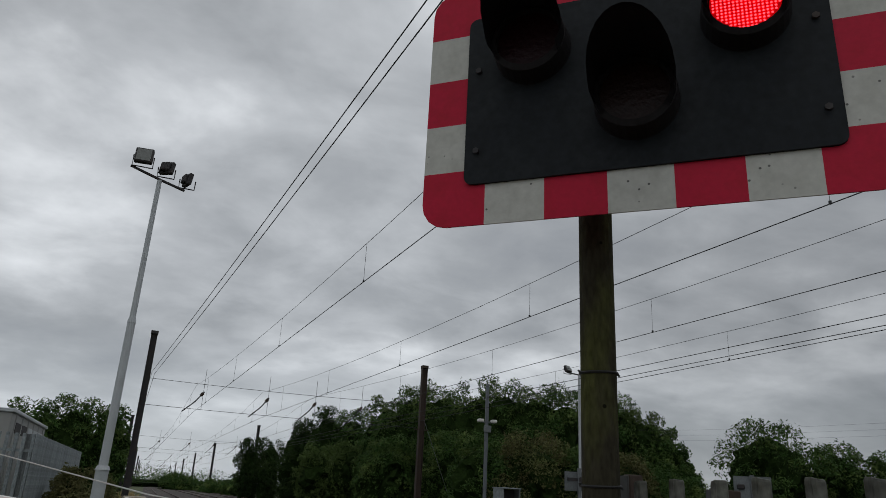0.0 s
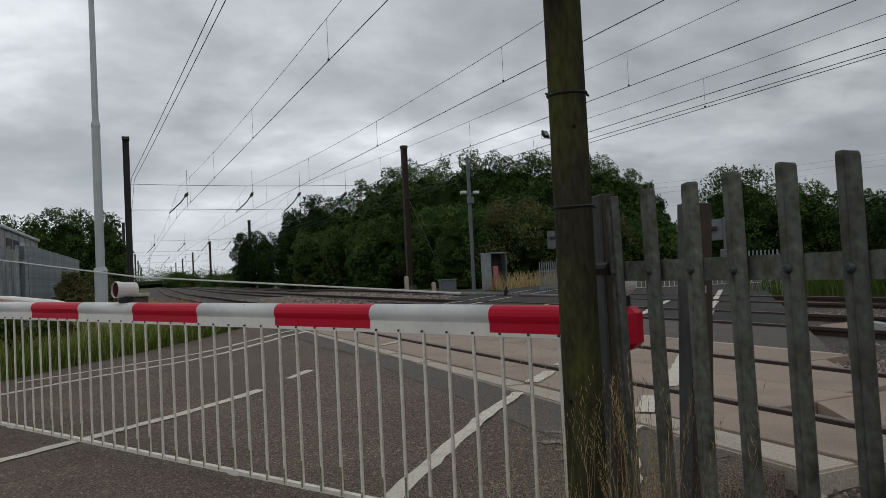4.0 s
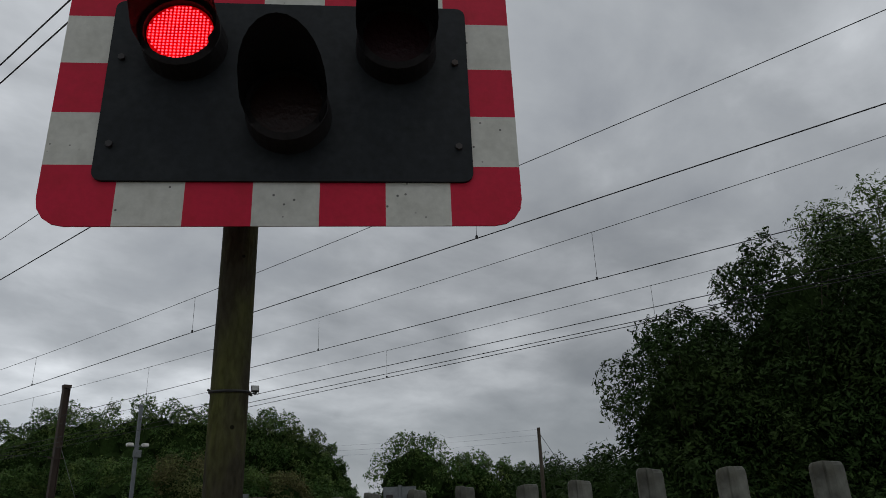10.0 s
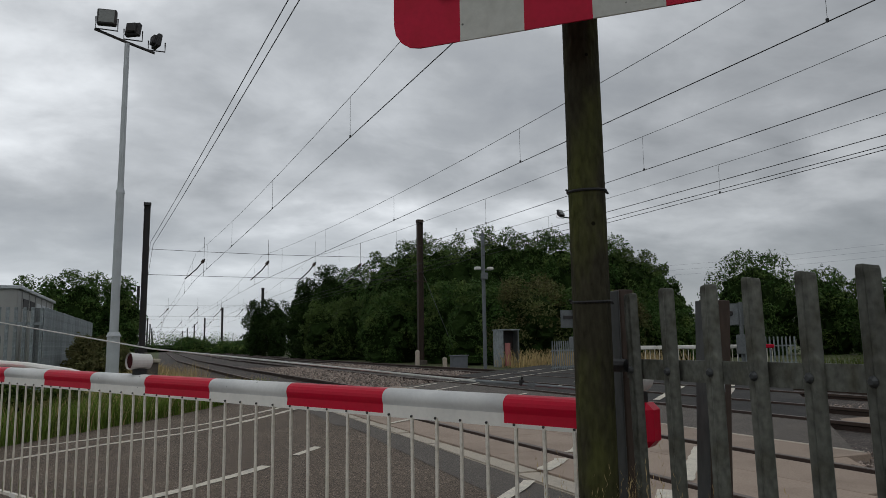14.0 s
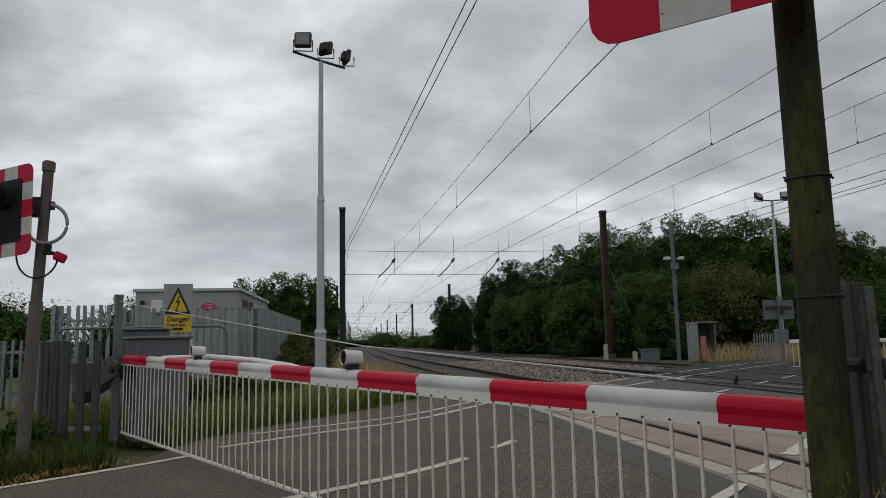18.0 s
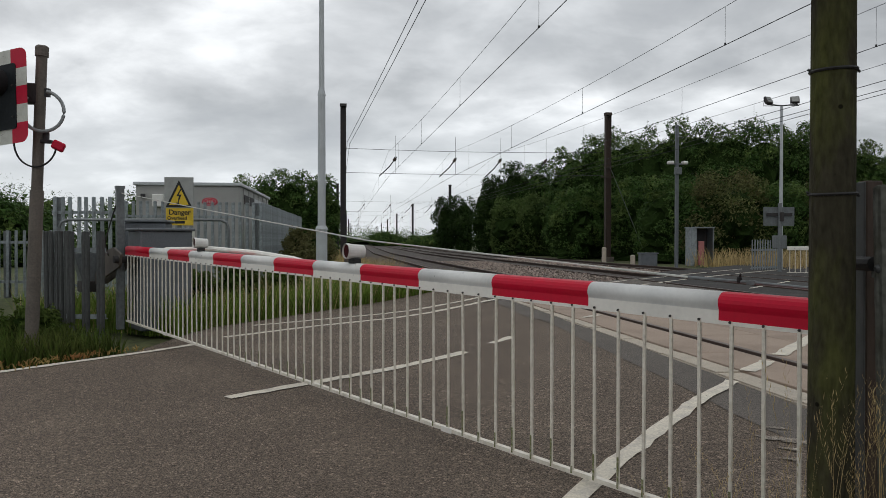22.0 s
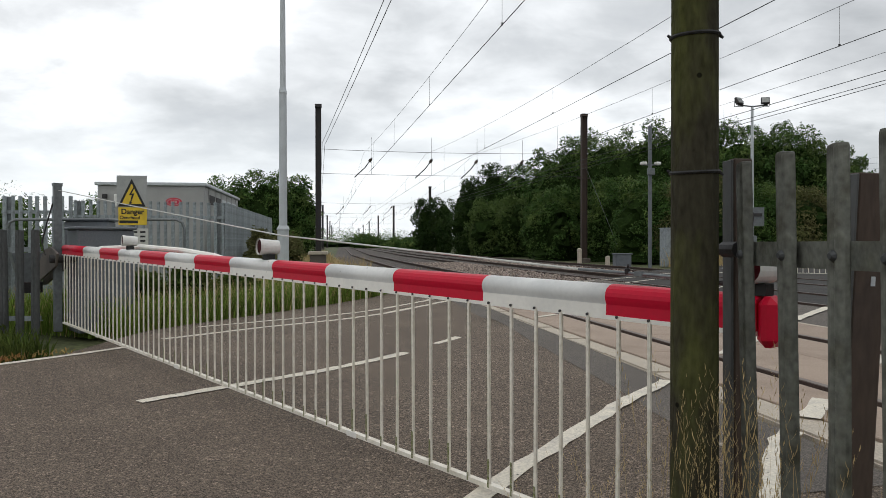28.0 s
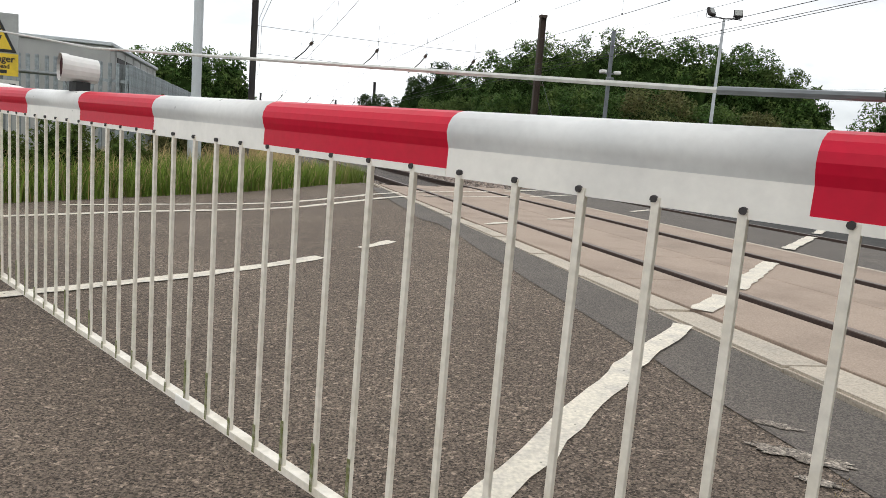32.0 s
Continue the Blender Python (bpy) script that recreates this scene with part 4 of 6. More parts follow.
def hood(bm, r, length, q, side=0.30):
    """A long cowl over a lens: a tube open below, cut back at its lower front."""
    n = 20
    rings = []
    for i in range(7):
        f = i / 6
        ring = []
        for k in range(n + 1):
            a = radians(-35 + 250 * k / n)
            reach = length * (side + (1 - side) * max(0, math.sin(a)) ** 0.8) if math.sin(a) > 0 else length * side
            ring.append((r * (1 + 0.04 * f) * math.cos(a), -reach * f, r * (1 + 0.04 * f) * math.sin(a)))
        rings.append([bm.verts.new(q @ Vector(p)) for p in ring])
    for a, b in zip(rings, rings[1:]):
        for k in range(n):
            bm.faces.new((a[k], a[k + 1], b[k + 1], b[k]))
    bmesh.ops.solidify(bm, geom=bm.faces[:], thickness=0.006)
    bmesh.ops.recalc_face_normals(bm, faces=bm.faces)
    return bm


def signal_head(holder, lenses, reach=0.262, side=0.30):
    """Board, black inner panel, housing and three hooded lamps; lenses: (x, z, kind)."""
    w, h = 1.385, 0.905
    striped_board(holder, w, h, 0.192, 5, 3, 0.006, 0.085)
    bm = B()
    pts = rounded(1.10, 0.63, 0.03)
    slab(bm, pts, 0, 0.012)
    bmesh.ops.transform(bm, matrix=Matrix.Translation((0, -0.004, 0)) @ pose(0, 0, 0, 90, 0, 0), verts=bm.verts)
    part("black_panel", bm, BLACK, holder, "matt black inner panel")
    bm = B(); box(bm, (0, 0.05, 0.02), (0.86, 0.09, 0.44), bevel=0.02)
    part("rear_housing", bm, BLACK, holder, "black housing behind the panel")
    for x, z in ((-0.51, 0.10), (0.51, 0.10), (-0.51, -0.2), (0.51, -0.2)):
        bm = B(); cyl(bm, (x, -0.016, z), (x, -0.026, z), 0.011, seg=6)
        part("panel_bolt", bm, DARKSTEEL, holder)
    for x, z, kind in lenses:
        q = pose(x, -0.016, z)
        bm = B()
        n = 28
        # drum: a ring with a hollow inside that the LED array stands in
        for r0, r1, y0, y1 in ((0.128, 0.122, 0.0, -0.075), (0.122, 0.104, -0.075, -0.085), (0.104, 0.104, -0.085, 0.0)):
            ra = [bm.verts.new(q @ Vector((r0 * math.cos(6.2832 * k / n), y0, r0 * math.sin(6.2832 * k / n)))) for k in range(n)]
            rb = [bm.verts.new(q @ Vector((r1 * math.cos(6.2832 * k / n), y1, r1 * math.sin(6.2832 * k / n)))) for k in range(n)]
            for k in range(n):
                bm.faces.new((ra[k], ra[(k + 1) % n], rb[(k + 1) % n], rb[k]))
        bmesh.ops.remove_doubles(bm, verts=bm.verts, dist=1e-5)
        bmesh.ops.recalc_face_normals(bm, faces=bm.faces)
        drum = part("lamp_drum", bm, HOOD, holder, "black lamp drum", smooth=False)
        bm = B(); hood(bm, 0.119, reach, q @ pose(0, -0.06, 0), side)
        part("hood", bm, HOOD, drum, "long black hood over the lens", smooth=True)
        bm = B(); cyl(bm, q @ Vector((0, -0.050, 0)), q @ Vector((0, -0.058, 0)), 0.104, seg=28)
        part("lens", bm, AMBERLENS if kind == "amber" else LENSGLASS, drum, "unlit amber lens" if kind == "amber" else "dark red lens")


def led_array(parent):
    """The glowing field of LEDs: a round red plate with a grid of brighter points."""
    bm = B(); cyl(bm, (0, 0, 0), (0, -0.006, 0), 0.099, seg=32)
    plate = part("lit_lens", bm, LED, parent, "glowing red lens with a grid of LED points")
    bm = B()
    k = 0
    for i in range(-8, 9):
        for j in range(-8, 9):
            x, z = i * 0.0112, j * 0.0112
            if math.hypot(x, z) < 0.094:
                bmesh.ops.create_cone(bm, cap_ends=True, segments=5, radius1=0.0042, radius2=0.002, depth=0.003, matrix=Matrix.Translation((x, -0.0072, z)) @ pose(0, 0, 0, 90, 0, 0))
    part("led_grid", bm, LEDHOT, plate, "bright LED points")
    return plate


LEFT_LENS, RIGHT_LENS, AMBER = (-0.325, 0.148), (0.325, 0.148), (0.0, -0.100)


def make_signal():
    t = thing("road_signal", "wooden pole with a red and white bordered black signal head", "crossing signal", pose(SIG.x, SIG.y, 0, 0, 0, BOARD_YAW))
    return t


SIGNAL = make_signal()
HEAD = new("signal_head")
HEAD.parent = SIGNAL
HEAD.location = (0, 0, 2.415)
HEAD.rotation_euler = (radians(0), 0, 0)
signal_head(HEAD, ((*LEFT_LENS, "red"), (*RIGHT_LENS, "red"), (*AMBER, "amber")))
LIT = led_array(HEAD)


def make_pole():
    c = Vector((1.600, 0.702, 0))
    inv = SIGNAL.matrix_basis.inverted()
    p = inv @ c
    bm = B()
    n, rings = 20, []
    for i in range(16):
        z = -0.05 + 2.72 * i / 15
        r = 0.0590 - 0.0022 * z
        rings.append([bm.verts.new((p.x + (r + 0.0018 * noise.noise((3 * math.cos(a), 3 * math.sin(a), z * 0.6))) * math.cos(a), p.y + r * math.sin(a), z)) for a in [2 * math.pi * k / n for k in range(n)]])
    for a, b in zip(rings, rings[1:]):
        for k in range(n):
            bm.faces.new((a[k], a[(k + 1) % n], b[(k + 1) % n], b[k]))
    bm.faces.new(rings[-1])
    part("pole", bm, WOODPOLE, SIGNAL, "mossy weathered wooden pole", smooth=True)
    for z in (1.537, 1.205):
        bm = B()
        r = 0.0602 - 0.0022 * z
        tube(bm, [(p.x + r * math.cos(a), p.y + r * math.sin(a), z + 0.004 * math.sin(a)) for a in [2 * math.pi * k / 24 for k in range(25)]], 0.0045, 6)
        for a, dz in ((3.6, 0.006), (0.3, -0.008)):
            e = Vector((p.x + r * math.cos(a), p.y + r * math.sin(a), z))
            cyl(bm, e, e + Vector((0.008 * math.cos(a), 0.008 * math.sin(a), dz)), 0.0045, 0.003, seg=6)
        part("wire_band", bm, RUBBER, SIGNAL, "thin black band tied round the pole")
    bm = B()
    box(bm, (p.x, p.y - 0.10, 2.55), (0.07, 0.16, 0.05)); box(bm, (p.x, p.y - 0.10, 2.2), (0.07, 0.16, 0.05))
    part("bracket", bm, DARKSTEEL, SIGNAL)


make_pole()

# ---------------------------------------------------------------- palisade fences
def pale_mesh(h, w=0.062, name="pale", material=None, d=0.016, slope=0.0):
    """A pressed steel pale with a shallow groove and a blunt, slightly crowned top."""
    bm = B()
    half = [(-w / 2, 0.0), (-w * 0.44, -d * 0.50), (-w * 0.30, -d * 0.96), (-w * 0.10, -d), (0, -d * 0.78), (w * 0.10, -d), (w * 0.30, -d * 0.96), (w * 0.44, -d * 0.50), (w / 2, 0.0)]
    prof = half + [(x * 0.94, y + 0.0035) for x, y in half[::-1]]
    rings = []
    for z, f in ((0, 1), (h * 0.5, 1), (h - 0.014, 1), (h - 0.006, 0.97), (h - 0.001, 0.88), (h, 0.76)):
        rings.append([bm.verts.new((x * f, y * (0.5 + 0.5 * f), z + (slope * x - 0.10 * abs(x) if z > h * 0.9 else 0))) for x, y in prof])
    n = len(prof)
    for a, b in zip(rings, rings[1:]):
        for k in range(n):
            bm.faces.new((a[k], a[(k + 1) % n], b[(k + 1) % n], b[k]))
    bm.faces.new(rings[-1])
    bmesh.ops.recalc_face_normals(bm, faces=bm.faces)
    return mesh_of(bm, name, material or FENCEGREY)


NEAR_PALES = [pale_mesh(h, 0.051, d=0.017, slope=q, material=GALV2) for h, q in ((1.260, 0.0), (1.256, 0.10), (1.264, -0.09), (1.259, 0.05), (1.253, -0.04))]
BOLT_BM = B(); cyl(BOLT_BM, (0, 0, 0), (0, -0.006, 0), 0.0125, 0.0115, seg=10); cyl(BOLT_BM, (0, -0.006, 0), (0, -0.012, 0), 0.0115, 0.006, seg=10)
PALE_BOLT = mesh_of(BOLT_BM, "bolt", BOLTGREY)


def palisade(label, a, b, h, pitch=0.152, rails=(0.25, 1.0), mesh=None, posts=(), lean=1.0, seed=1, bolts=True, base=-0.05, group="", tip=0.0, drop=-0.006, rail_material=None):
    """A palisade from a to b; its pales face -y in its own space."""
    a, b = Vector(a), Vector(b)
    d = b - a
    t = thing("palisade_fence", label, "fence", pose(a.x, a.y, base, 0, 0, math.degrees(math.atan2(d.y, d.x))) @ pose(0, 0, 0, tip, 0, 0), group=group)
    me = mesh if isinstance(mesh, list) else [mesh or pale_mesh(h)]
    rnd = random.Random(seed)
    n = int(d.length / pitch + 0.5)
    for k in range(n + 1):
        p = new("pale", me[rnd.randrange(len(me))])
        p.parent = t
        p.matrix_basis = pose(k * pitch, 0, rnd.uniform(-0.004, 0.004), rnd.uniform(-0.5, 0.5) * lean, rnd.uniform(-1, 1) * lean, rnd.uniform(-3, 3) * lean)
        if bolts:
            for z in rails:
                o = new("bolt", PALE_BOLT)
                o.parent = p
                o.location = (0, drop, z)
    for z in rails:
        bm = B()
        prism(bm, [(0.006, z - 0.028), (0.006, z + 0.028), (0.012, z + 0.028), (0.012, z - 0.022), (0.05, z - 0.022), (0.05, z - 0.028)], -0.06, n * pitch + 0.06)
        part("rail", bm, rail_material or FENCEGREY, t, "angle-iron rail")
    for x in posts:
        bm = B()
        for dy in (0.055, 0.155):
            box(bm, (x, dy, h / 2 - 0.02), (0.09, 0.008, h + 0.02))
        box(bm, (x, 0.105, h / 2 - 0.02), (0.008, 0.1, h + 0.02))
        part("fence_post", bm, BROWNPOST if lean > 0.9 else GALV, t, "steel fence post")
    return t


NEAR_FENCE = palisade("weathered galvanised palisade fence beside the signal pole", (1.722, 0.63), (1.722, -6.0), 1.26, pitch=0.1495, rails=(0.22, 1.037), mesh=NEAR_PALES, seed=4, base=-0.03, tip=1.2, drop=-0.0125, rail_material=GALV2)


LEAN_FOOT, LEAN_HEAD = (2.130, 0.867, -0.05), (2.167, 0.822, 1.222)


def steel_post(name, label, foot, head, w, deep):
    """A brown steel post whose one flange has kept its grey zinc."""
    a, b = Vector(foot), Vector(head)
    n = (b - a).length
    t = thing(name, label, "post", Matrix.Translation(a) @ (b - a).to_track_quat("Z", "Y").to_matrix().to_4x4())
    t.rotation_mode = "XYZ"
    q = t.matrix_basis.to_3x3()
    yaw = math.atan2(q[1][0], q[0][0])
    turn = pose(0, 0, 0, 0, 0, -math.degrees(yaw))
    bm = B(); box(bm, (0.003, 0, n / 2), (w - 0.006, deep, n), bevel=0.003); bmesh.ops.transform(bm, matrix=turn, verts=bm.verts)
    part("web", bm, BROWNPOST, t, "dark brown stained face")
    bm = B(); box(bm, (-w / 2 - 0.002, 0, n / 2 - 0.004), (0.006, deep + 0.010, n), bevel=0.002); bmesh.ops.transform(bm, matrix=turn, verts=bm.verts)
    part("flange", bm, FLANGEGREY, t, "blue-grey zinc flange")
    return t, turn


def near_posts():
    """The post that ends the fence, and one leaning post standing behind it."""
    t, turn = steel_post("fence_post", "dark brown steel post at the end of the palisade fence", (1.742, 0.737, -0.05), (1.742, 0.745, 1.245), 0.056, 0.034)
    bm = B(); tube(bm, [(-0.042, -0.072, 1.066), (-0.042, -0.004, 1.066)], 0.020, 10); bmesh.ops.transform(bm, matrix=turn, verts=bm.verts)
    part("end_bolt", bm, RUBBER, t, "black end bolt of the rail")
    t, turn = steel_post("fence_post", "leaning brown steel post standing alone behind the palisade", LEAN_FOOT, LEAN_HEAD, 0.098, 0.050)
    bm = B(); box(bm, (0.012, -0.0260, 0.98), (0.012, 0.003, 0.026)); bmesh.ops.transform(bm, matrix=turn, verts=bm.verts)
    part("slot", bm, GREYPAINT, t, "small pale slot through the web")


near_posts()


def tie_band(k):
    """A dark strap tied round one pale, just above the rail."""
    o = [c for c in NEAR_FENCE.children if c.name.startswith("pale")][k]
    bm = B()
    tube(bm, [(0.032 * math.cos(a), 0.013 * math.sin(a) - 0.006, 1.066 + 0.003 * math.sin(2 * a)) for a in [2 * math.pi * q / 16 for q in range(17)]], 0.0035, 6)
    part("tie_band", bm, RUBBER, o, "black strap tied round the pale")


tie_band(8)

# ---------------------------------------------------------------- vegetation
def leaf_cloud(name, blobs, n, size, material, parent, seed, fill=0.3, flat=0.6, spray=0.6):
    """A crown of small leaf faces: on and in ellipsoids (x, y, z, rx, ry, rz), half of them on twigs that stand out."""
    rnd = np.random.RandomState(seed)
    bl = np.array(blobs, float)
    vol = (bl[:, 3] * bl[:, 4] * bl[:, 5]) ** (2 / 3)

    def scatter(m):
        pick = rnd.choice(len(bl), m, p=vol / vol.sum())
        d = rnd.normal(size=(m, 3)); d /= np.linalg.norm(d, axis=1)[:, None]
        return pick, d

    m = int(n * 0.74)
    pick, d = scatter(m)
    d[:, 2] = np.where(rnd.rand(m) < 0.55, np.abs(d[:, 2]), d[:, 2])
    r = np.where(rnd.rand(m) < fill, rnd.rand(m) ** 0.5, 0.86 + 0.20 * rnd.rand(m))
    # each clump is lumpy in turn
    lump = 1 + 0.16 * np.sin(5.1 * d[:, 0] + pick) * np.sin(4.7 * d[:, 1] + 2.0 * pick) + 0.10 * np.sin(9.0 * d[:, 2] + 3.0 * pick + 7.0 * d[:, 0])
    c1 = bl[pick, :3] + d * (r * lump)[:, None] * bl[pick, 3:]
    # short twigs with leaves along them
    per = 14
    k = max(1, (n - m) // per)
    pick, e = scatter(k)
    base = bl[pick, :3] + e * 0.9 * bl[pick, 3:]
    g = e + rnd.normal(size=(k, 3)) * 0.35
    g[:, 2] += 0.55
    g /= np.linalg.norm(g, axis=1)[:, None]
    ln = spray * rnd.uniform(0.15, 1.0, k) ** 2
    f = rnd.rand(k, per)
    c2 = base[:, None, :] + g[:, None, :] * (ln[:, None] * f)[:, :, None] + rnd.normal(size=(k, per, 3)) * (0.13 * spray * (1.15 - f))[:, :, None]
    c = np.concatenate([c1, c2.reshape(-1, 3)])
    d = np.concatenate([d, np.repeat(g, per, axis=0)])
    keep = c[:, 2] > 0.02
    c, d = c[keep], d[keep]
    n = len(c)
    s = size * rnd.uniform(0.6, 1.3, n)
    nrm = d * 0.85 + rnd.normal(size=(n, 3)) * 0.55
    nrm[:, 2] += 0.35
    nrm /= np.linalg.norm(nrm, axis=1)[:, None]
    up = rnd.normal(size=(n, 3))
    u = np.cross(nrm, up); u /= np.linalg.norm(u, axis=1)[:, None]
    v = np.cross(nrm, u)
    u *= s[:, None]; v *= (s * flat)[:, None]
    V = np.stack([c - u * 0.9, c - v * 0.55, c + u, c + v * 0.55], 1).reshape(-1, 3)
    me = bpy.data.meshes.new(name)
    me.vertices.add(4 * n); me.vertices.foreach_set("co", V.ravel())
    me.loops.add(4 * n); me.loops.foreach_set("vertex_index", np.arange(4 * n))
    me.polygons.add(n); me.polygons.foreach_set("loop_start", np.arange(0, 4 * n, 4)); me.polygons.foreach_set("loop_total", np.full(n, 4))
    me.update(calc_edges=True)
    me.materials.append(material)
    ob = new(name, me)
    ob.parent = parent
    return ob


def tree(x, y, h, w, seed, n=5000, leaf=0.2, material=None, label="dense green hedgerow tree beside the railway", low=0.04, z=-0.1, group="", spray=0.6, core=0.72, clumps=42, size=1.0):
    """A trunk with limbs, and a crown of leaf clumps round a dark uneven mass."""
    rnd = random.Random(seed)
    t = thing("tree", label, "tree", pose(x, y, z), group=group)
    off = Vector((seed * 3.1, seed * 1.7, 0))

    def reach(a, f):
        # crown radius at the height share f, uneven round the stem
        prof = math.sqrt(max(0.02, 1 - ((f - 0.40) / 0.60) ** 2)) if f > 0.40 else 0.86 + 0.14 * f / 0.40
        q = noise.noise(Vector((1.3 * math.cos(a), 1.3 * math.sin(a), f * h * 0.55)) + off)
        return w * 0.5 * prof * (0.88 + 0.42 * q)

    bm = B()
    top = (rnd.uniform(-.15, .15), rnd.uniform(-.15, .15), h * 0.5)
    thick = 0.025 * h ** 0.8
    cyl(bm, (0, 0, 0), top, thick, thick * 0.6, seg=7)
    blobs = []
    for k in range(clumps):
        a = 2 * math.pi * (k * 0.618 + rnd.random() * 0.2)
        f = low + (0.93 - low) * ((k + rnd.random()) / clumps) ** 0.85
        rr = reach(a, f) * rnd.uniform(0.62, 0.95)
        e = (rr * math.cos(a), rr * math.sin(a), h * f)
        s = size * w * rnd.uniform(0.085, 0.19) * (1.15 - 0.40 * f)
        blobs.append((*e, s, s, s * rnd.uniform(0.75, 1.15)))
        if k % 3 == 0:
            g = min(1.0, max(0.3, f))
            cyl(bm, (top[0] * g, top[1] * g, h * 0.5 * g), e, thick * 0.3, thick * 0.08, seg=5)
    part("trunk", bm, BARK, t, "brown trunk and limbs")
    leaf_cloud("crown", blobs, n, leaf, material or LEAF, t, seed, spray=spray)
    # a solid filler inside the crown; its dark colour stands for inner shade
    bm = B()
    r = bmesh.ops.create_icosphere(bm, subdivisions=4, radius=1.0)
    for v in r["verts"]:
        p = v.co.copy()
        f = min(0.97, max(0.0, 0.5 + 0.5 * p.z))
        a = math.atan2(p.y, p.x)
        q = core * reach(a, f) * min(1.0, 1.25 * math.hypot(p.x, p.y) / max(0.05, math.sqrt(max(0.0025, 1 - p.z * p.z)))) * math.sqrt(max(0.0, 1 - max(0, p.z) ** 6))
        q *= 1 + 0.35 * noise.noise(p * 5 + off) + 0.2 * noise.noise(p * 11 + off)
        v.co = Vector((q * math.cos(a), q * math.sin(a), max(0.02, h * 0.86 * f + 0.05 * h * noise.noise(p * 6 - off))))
    part("inner_foliage", bm, CORE, t, "dark filler mass standing for shade inside the crown", smooth=False)
    return t


WEEDS = ((-1.95, 9.3, 0.75, 0.8), (-1.45, 9.75, 0.95, 0.9), (-2.3, 9.9, 0.8, 0.9), (-0.9, 10.9, 0.7, 0.8), (-3.2, 7.2, 0.45, 0.7), (-3.9, 6.6, 0.5, 0.8))
HEDGE = "trees of the far hedgerow"
for k, (x, y, h, w) in enumerate(((11.4, 88, 6.5, 4.6), (13.4, 86, 6.6, 4.8), (13.6, 68, 7.1, 4.6), (15.3, 66, 8.4, 5.0), (17.0, 64, 8.2, 5.0), (17.3, 54, 8.4, 4.8), (18.0, 50, 8.8, 5.4), (19.0, 46, 8.6, 6.0), (20.1, 43, 8.4, 6.0), (21.2, 41, 8.4, 5.6),
                                  (22.6, 39.5, 8.1, 5.4), (24.1, 38.5, 7.7, 5.2), (25.1, 37.5, 7.6, 5.0), (26.4, 36.5, 7.3, 5.0), (27.5, 35.5, 6.7, 4.2), (28.2, 34.5, 5.8, 3.4), (28.8, 34, 4.6, 2.6),
                                  (13.7, 60, 4.6, 5.0), (15.7, 57, 4.9, 4.8), (15.4, 46, 4.5, 5.0), (17.6, 41, 4.8, 4.8), (17.9, 36.5, 4.4, 5.0), (19.6, 34, 4.4, 5.4), (21.6, 33, 3.8, 4.6), (23.4, 32, 3.6, 4.6), (25.6, 32, 3.2, 4.2), (27.6, 32, 2.6, 3.2), (16.6, 51, 6.4, 5.0), (15.0, 72, 5.0, 5.0))):
    tree(x, y, h * 1.07, w, 20 + k, n=24000 if y < 52 else 13000, leaf=0.088 if y < 52 else 0.125, group=HEDGE, spray=0.42, core=0.5 if k < 2 else 0.86, material=LEAF3 if k in (0, 1, 2, 3) else LEAF2 if k in (17, 18, 14) else OLIVE if k in (22, 24) else LEAF)
for k, (x, y, h, w) in enumerate(((-6.0, 45, 5.2, 4.2), (-3.9, 45.5, 5.8, 4.4), (-2.0, 45.5, 5.6, 3.4), (-9.5, 46, 4.2, 5))):
    tree(x, y, h, w, 60 + k, n=12000, leaf=0.10, label="green bushy tree behind the equipment cabin", group="trees behind the cabin", spray=0.6)
for k, (x, y, h, w, n) in enumerate(((16.9, 6.0, 5.9, 4.4, 16000), (18.2, 3.7, 7.5, 5.2, 22000), (19.8, 0.8, 7.2, 6.2, 24000), (20.8, -4.0, 9.6, 8, 24000), (19.2, -8.5, 8.4, 7, 16000), (24.5, 6.5, 5.2, 6.5, 10000), (17.6, 1.0, 4.6, 4.8, 12000), (17.4, -4.0, 5.2, 5.4, 14000), (17.2, 4.2, 3.6, 4.2, 9000))):
    tree(x, y, h, w, 80 + k, n=int(n * 2.1), leaf=0.075, label="large leafy tree beyond the tracks and the fence", group="trees beyond the fence", material=LEAF3, spray=0.55, core=0.48, clumps=90, size=0.9)
for k, (x, y, h, w) in enumerate(((22.0, 2.7, 9.8, 4.6), (22.4, 0.4, 9.9, 5.0))):
    tree(x, y, h, w, 97 + 5 * k, n=34000, leaf=0.065, material=LEAF2, label="pale green willow behind the larger tree", group="willows beyond the fence", spray=0.8, core=0.28, clumps=70, size=1.15)
for k, (x, y, h, w) in enumerate(((43.0, 41.4, 8.0, 7.6), (47.6, 39.3, 6.6, 5.5), (49.8, 36.8, 5.8, 5), (46, 31, 4.6, 7), (42.3, 26.3, 4.4, 7), (38, 20, 4.4, 7), (33, 14, 4.4, 7), (30, 10, 4.6, 6), (54, 34, 5.2, 8), (38.5, 39.5, 3.0, 6))):
    tree(x, y, h, w, 110 + k, n=12000, leaf=0.14, label="rounded green tree in the distance", group="distant trees", spray=0.7, material=LEAF3 if k > 2 else LEAF)
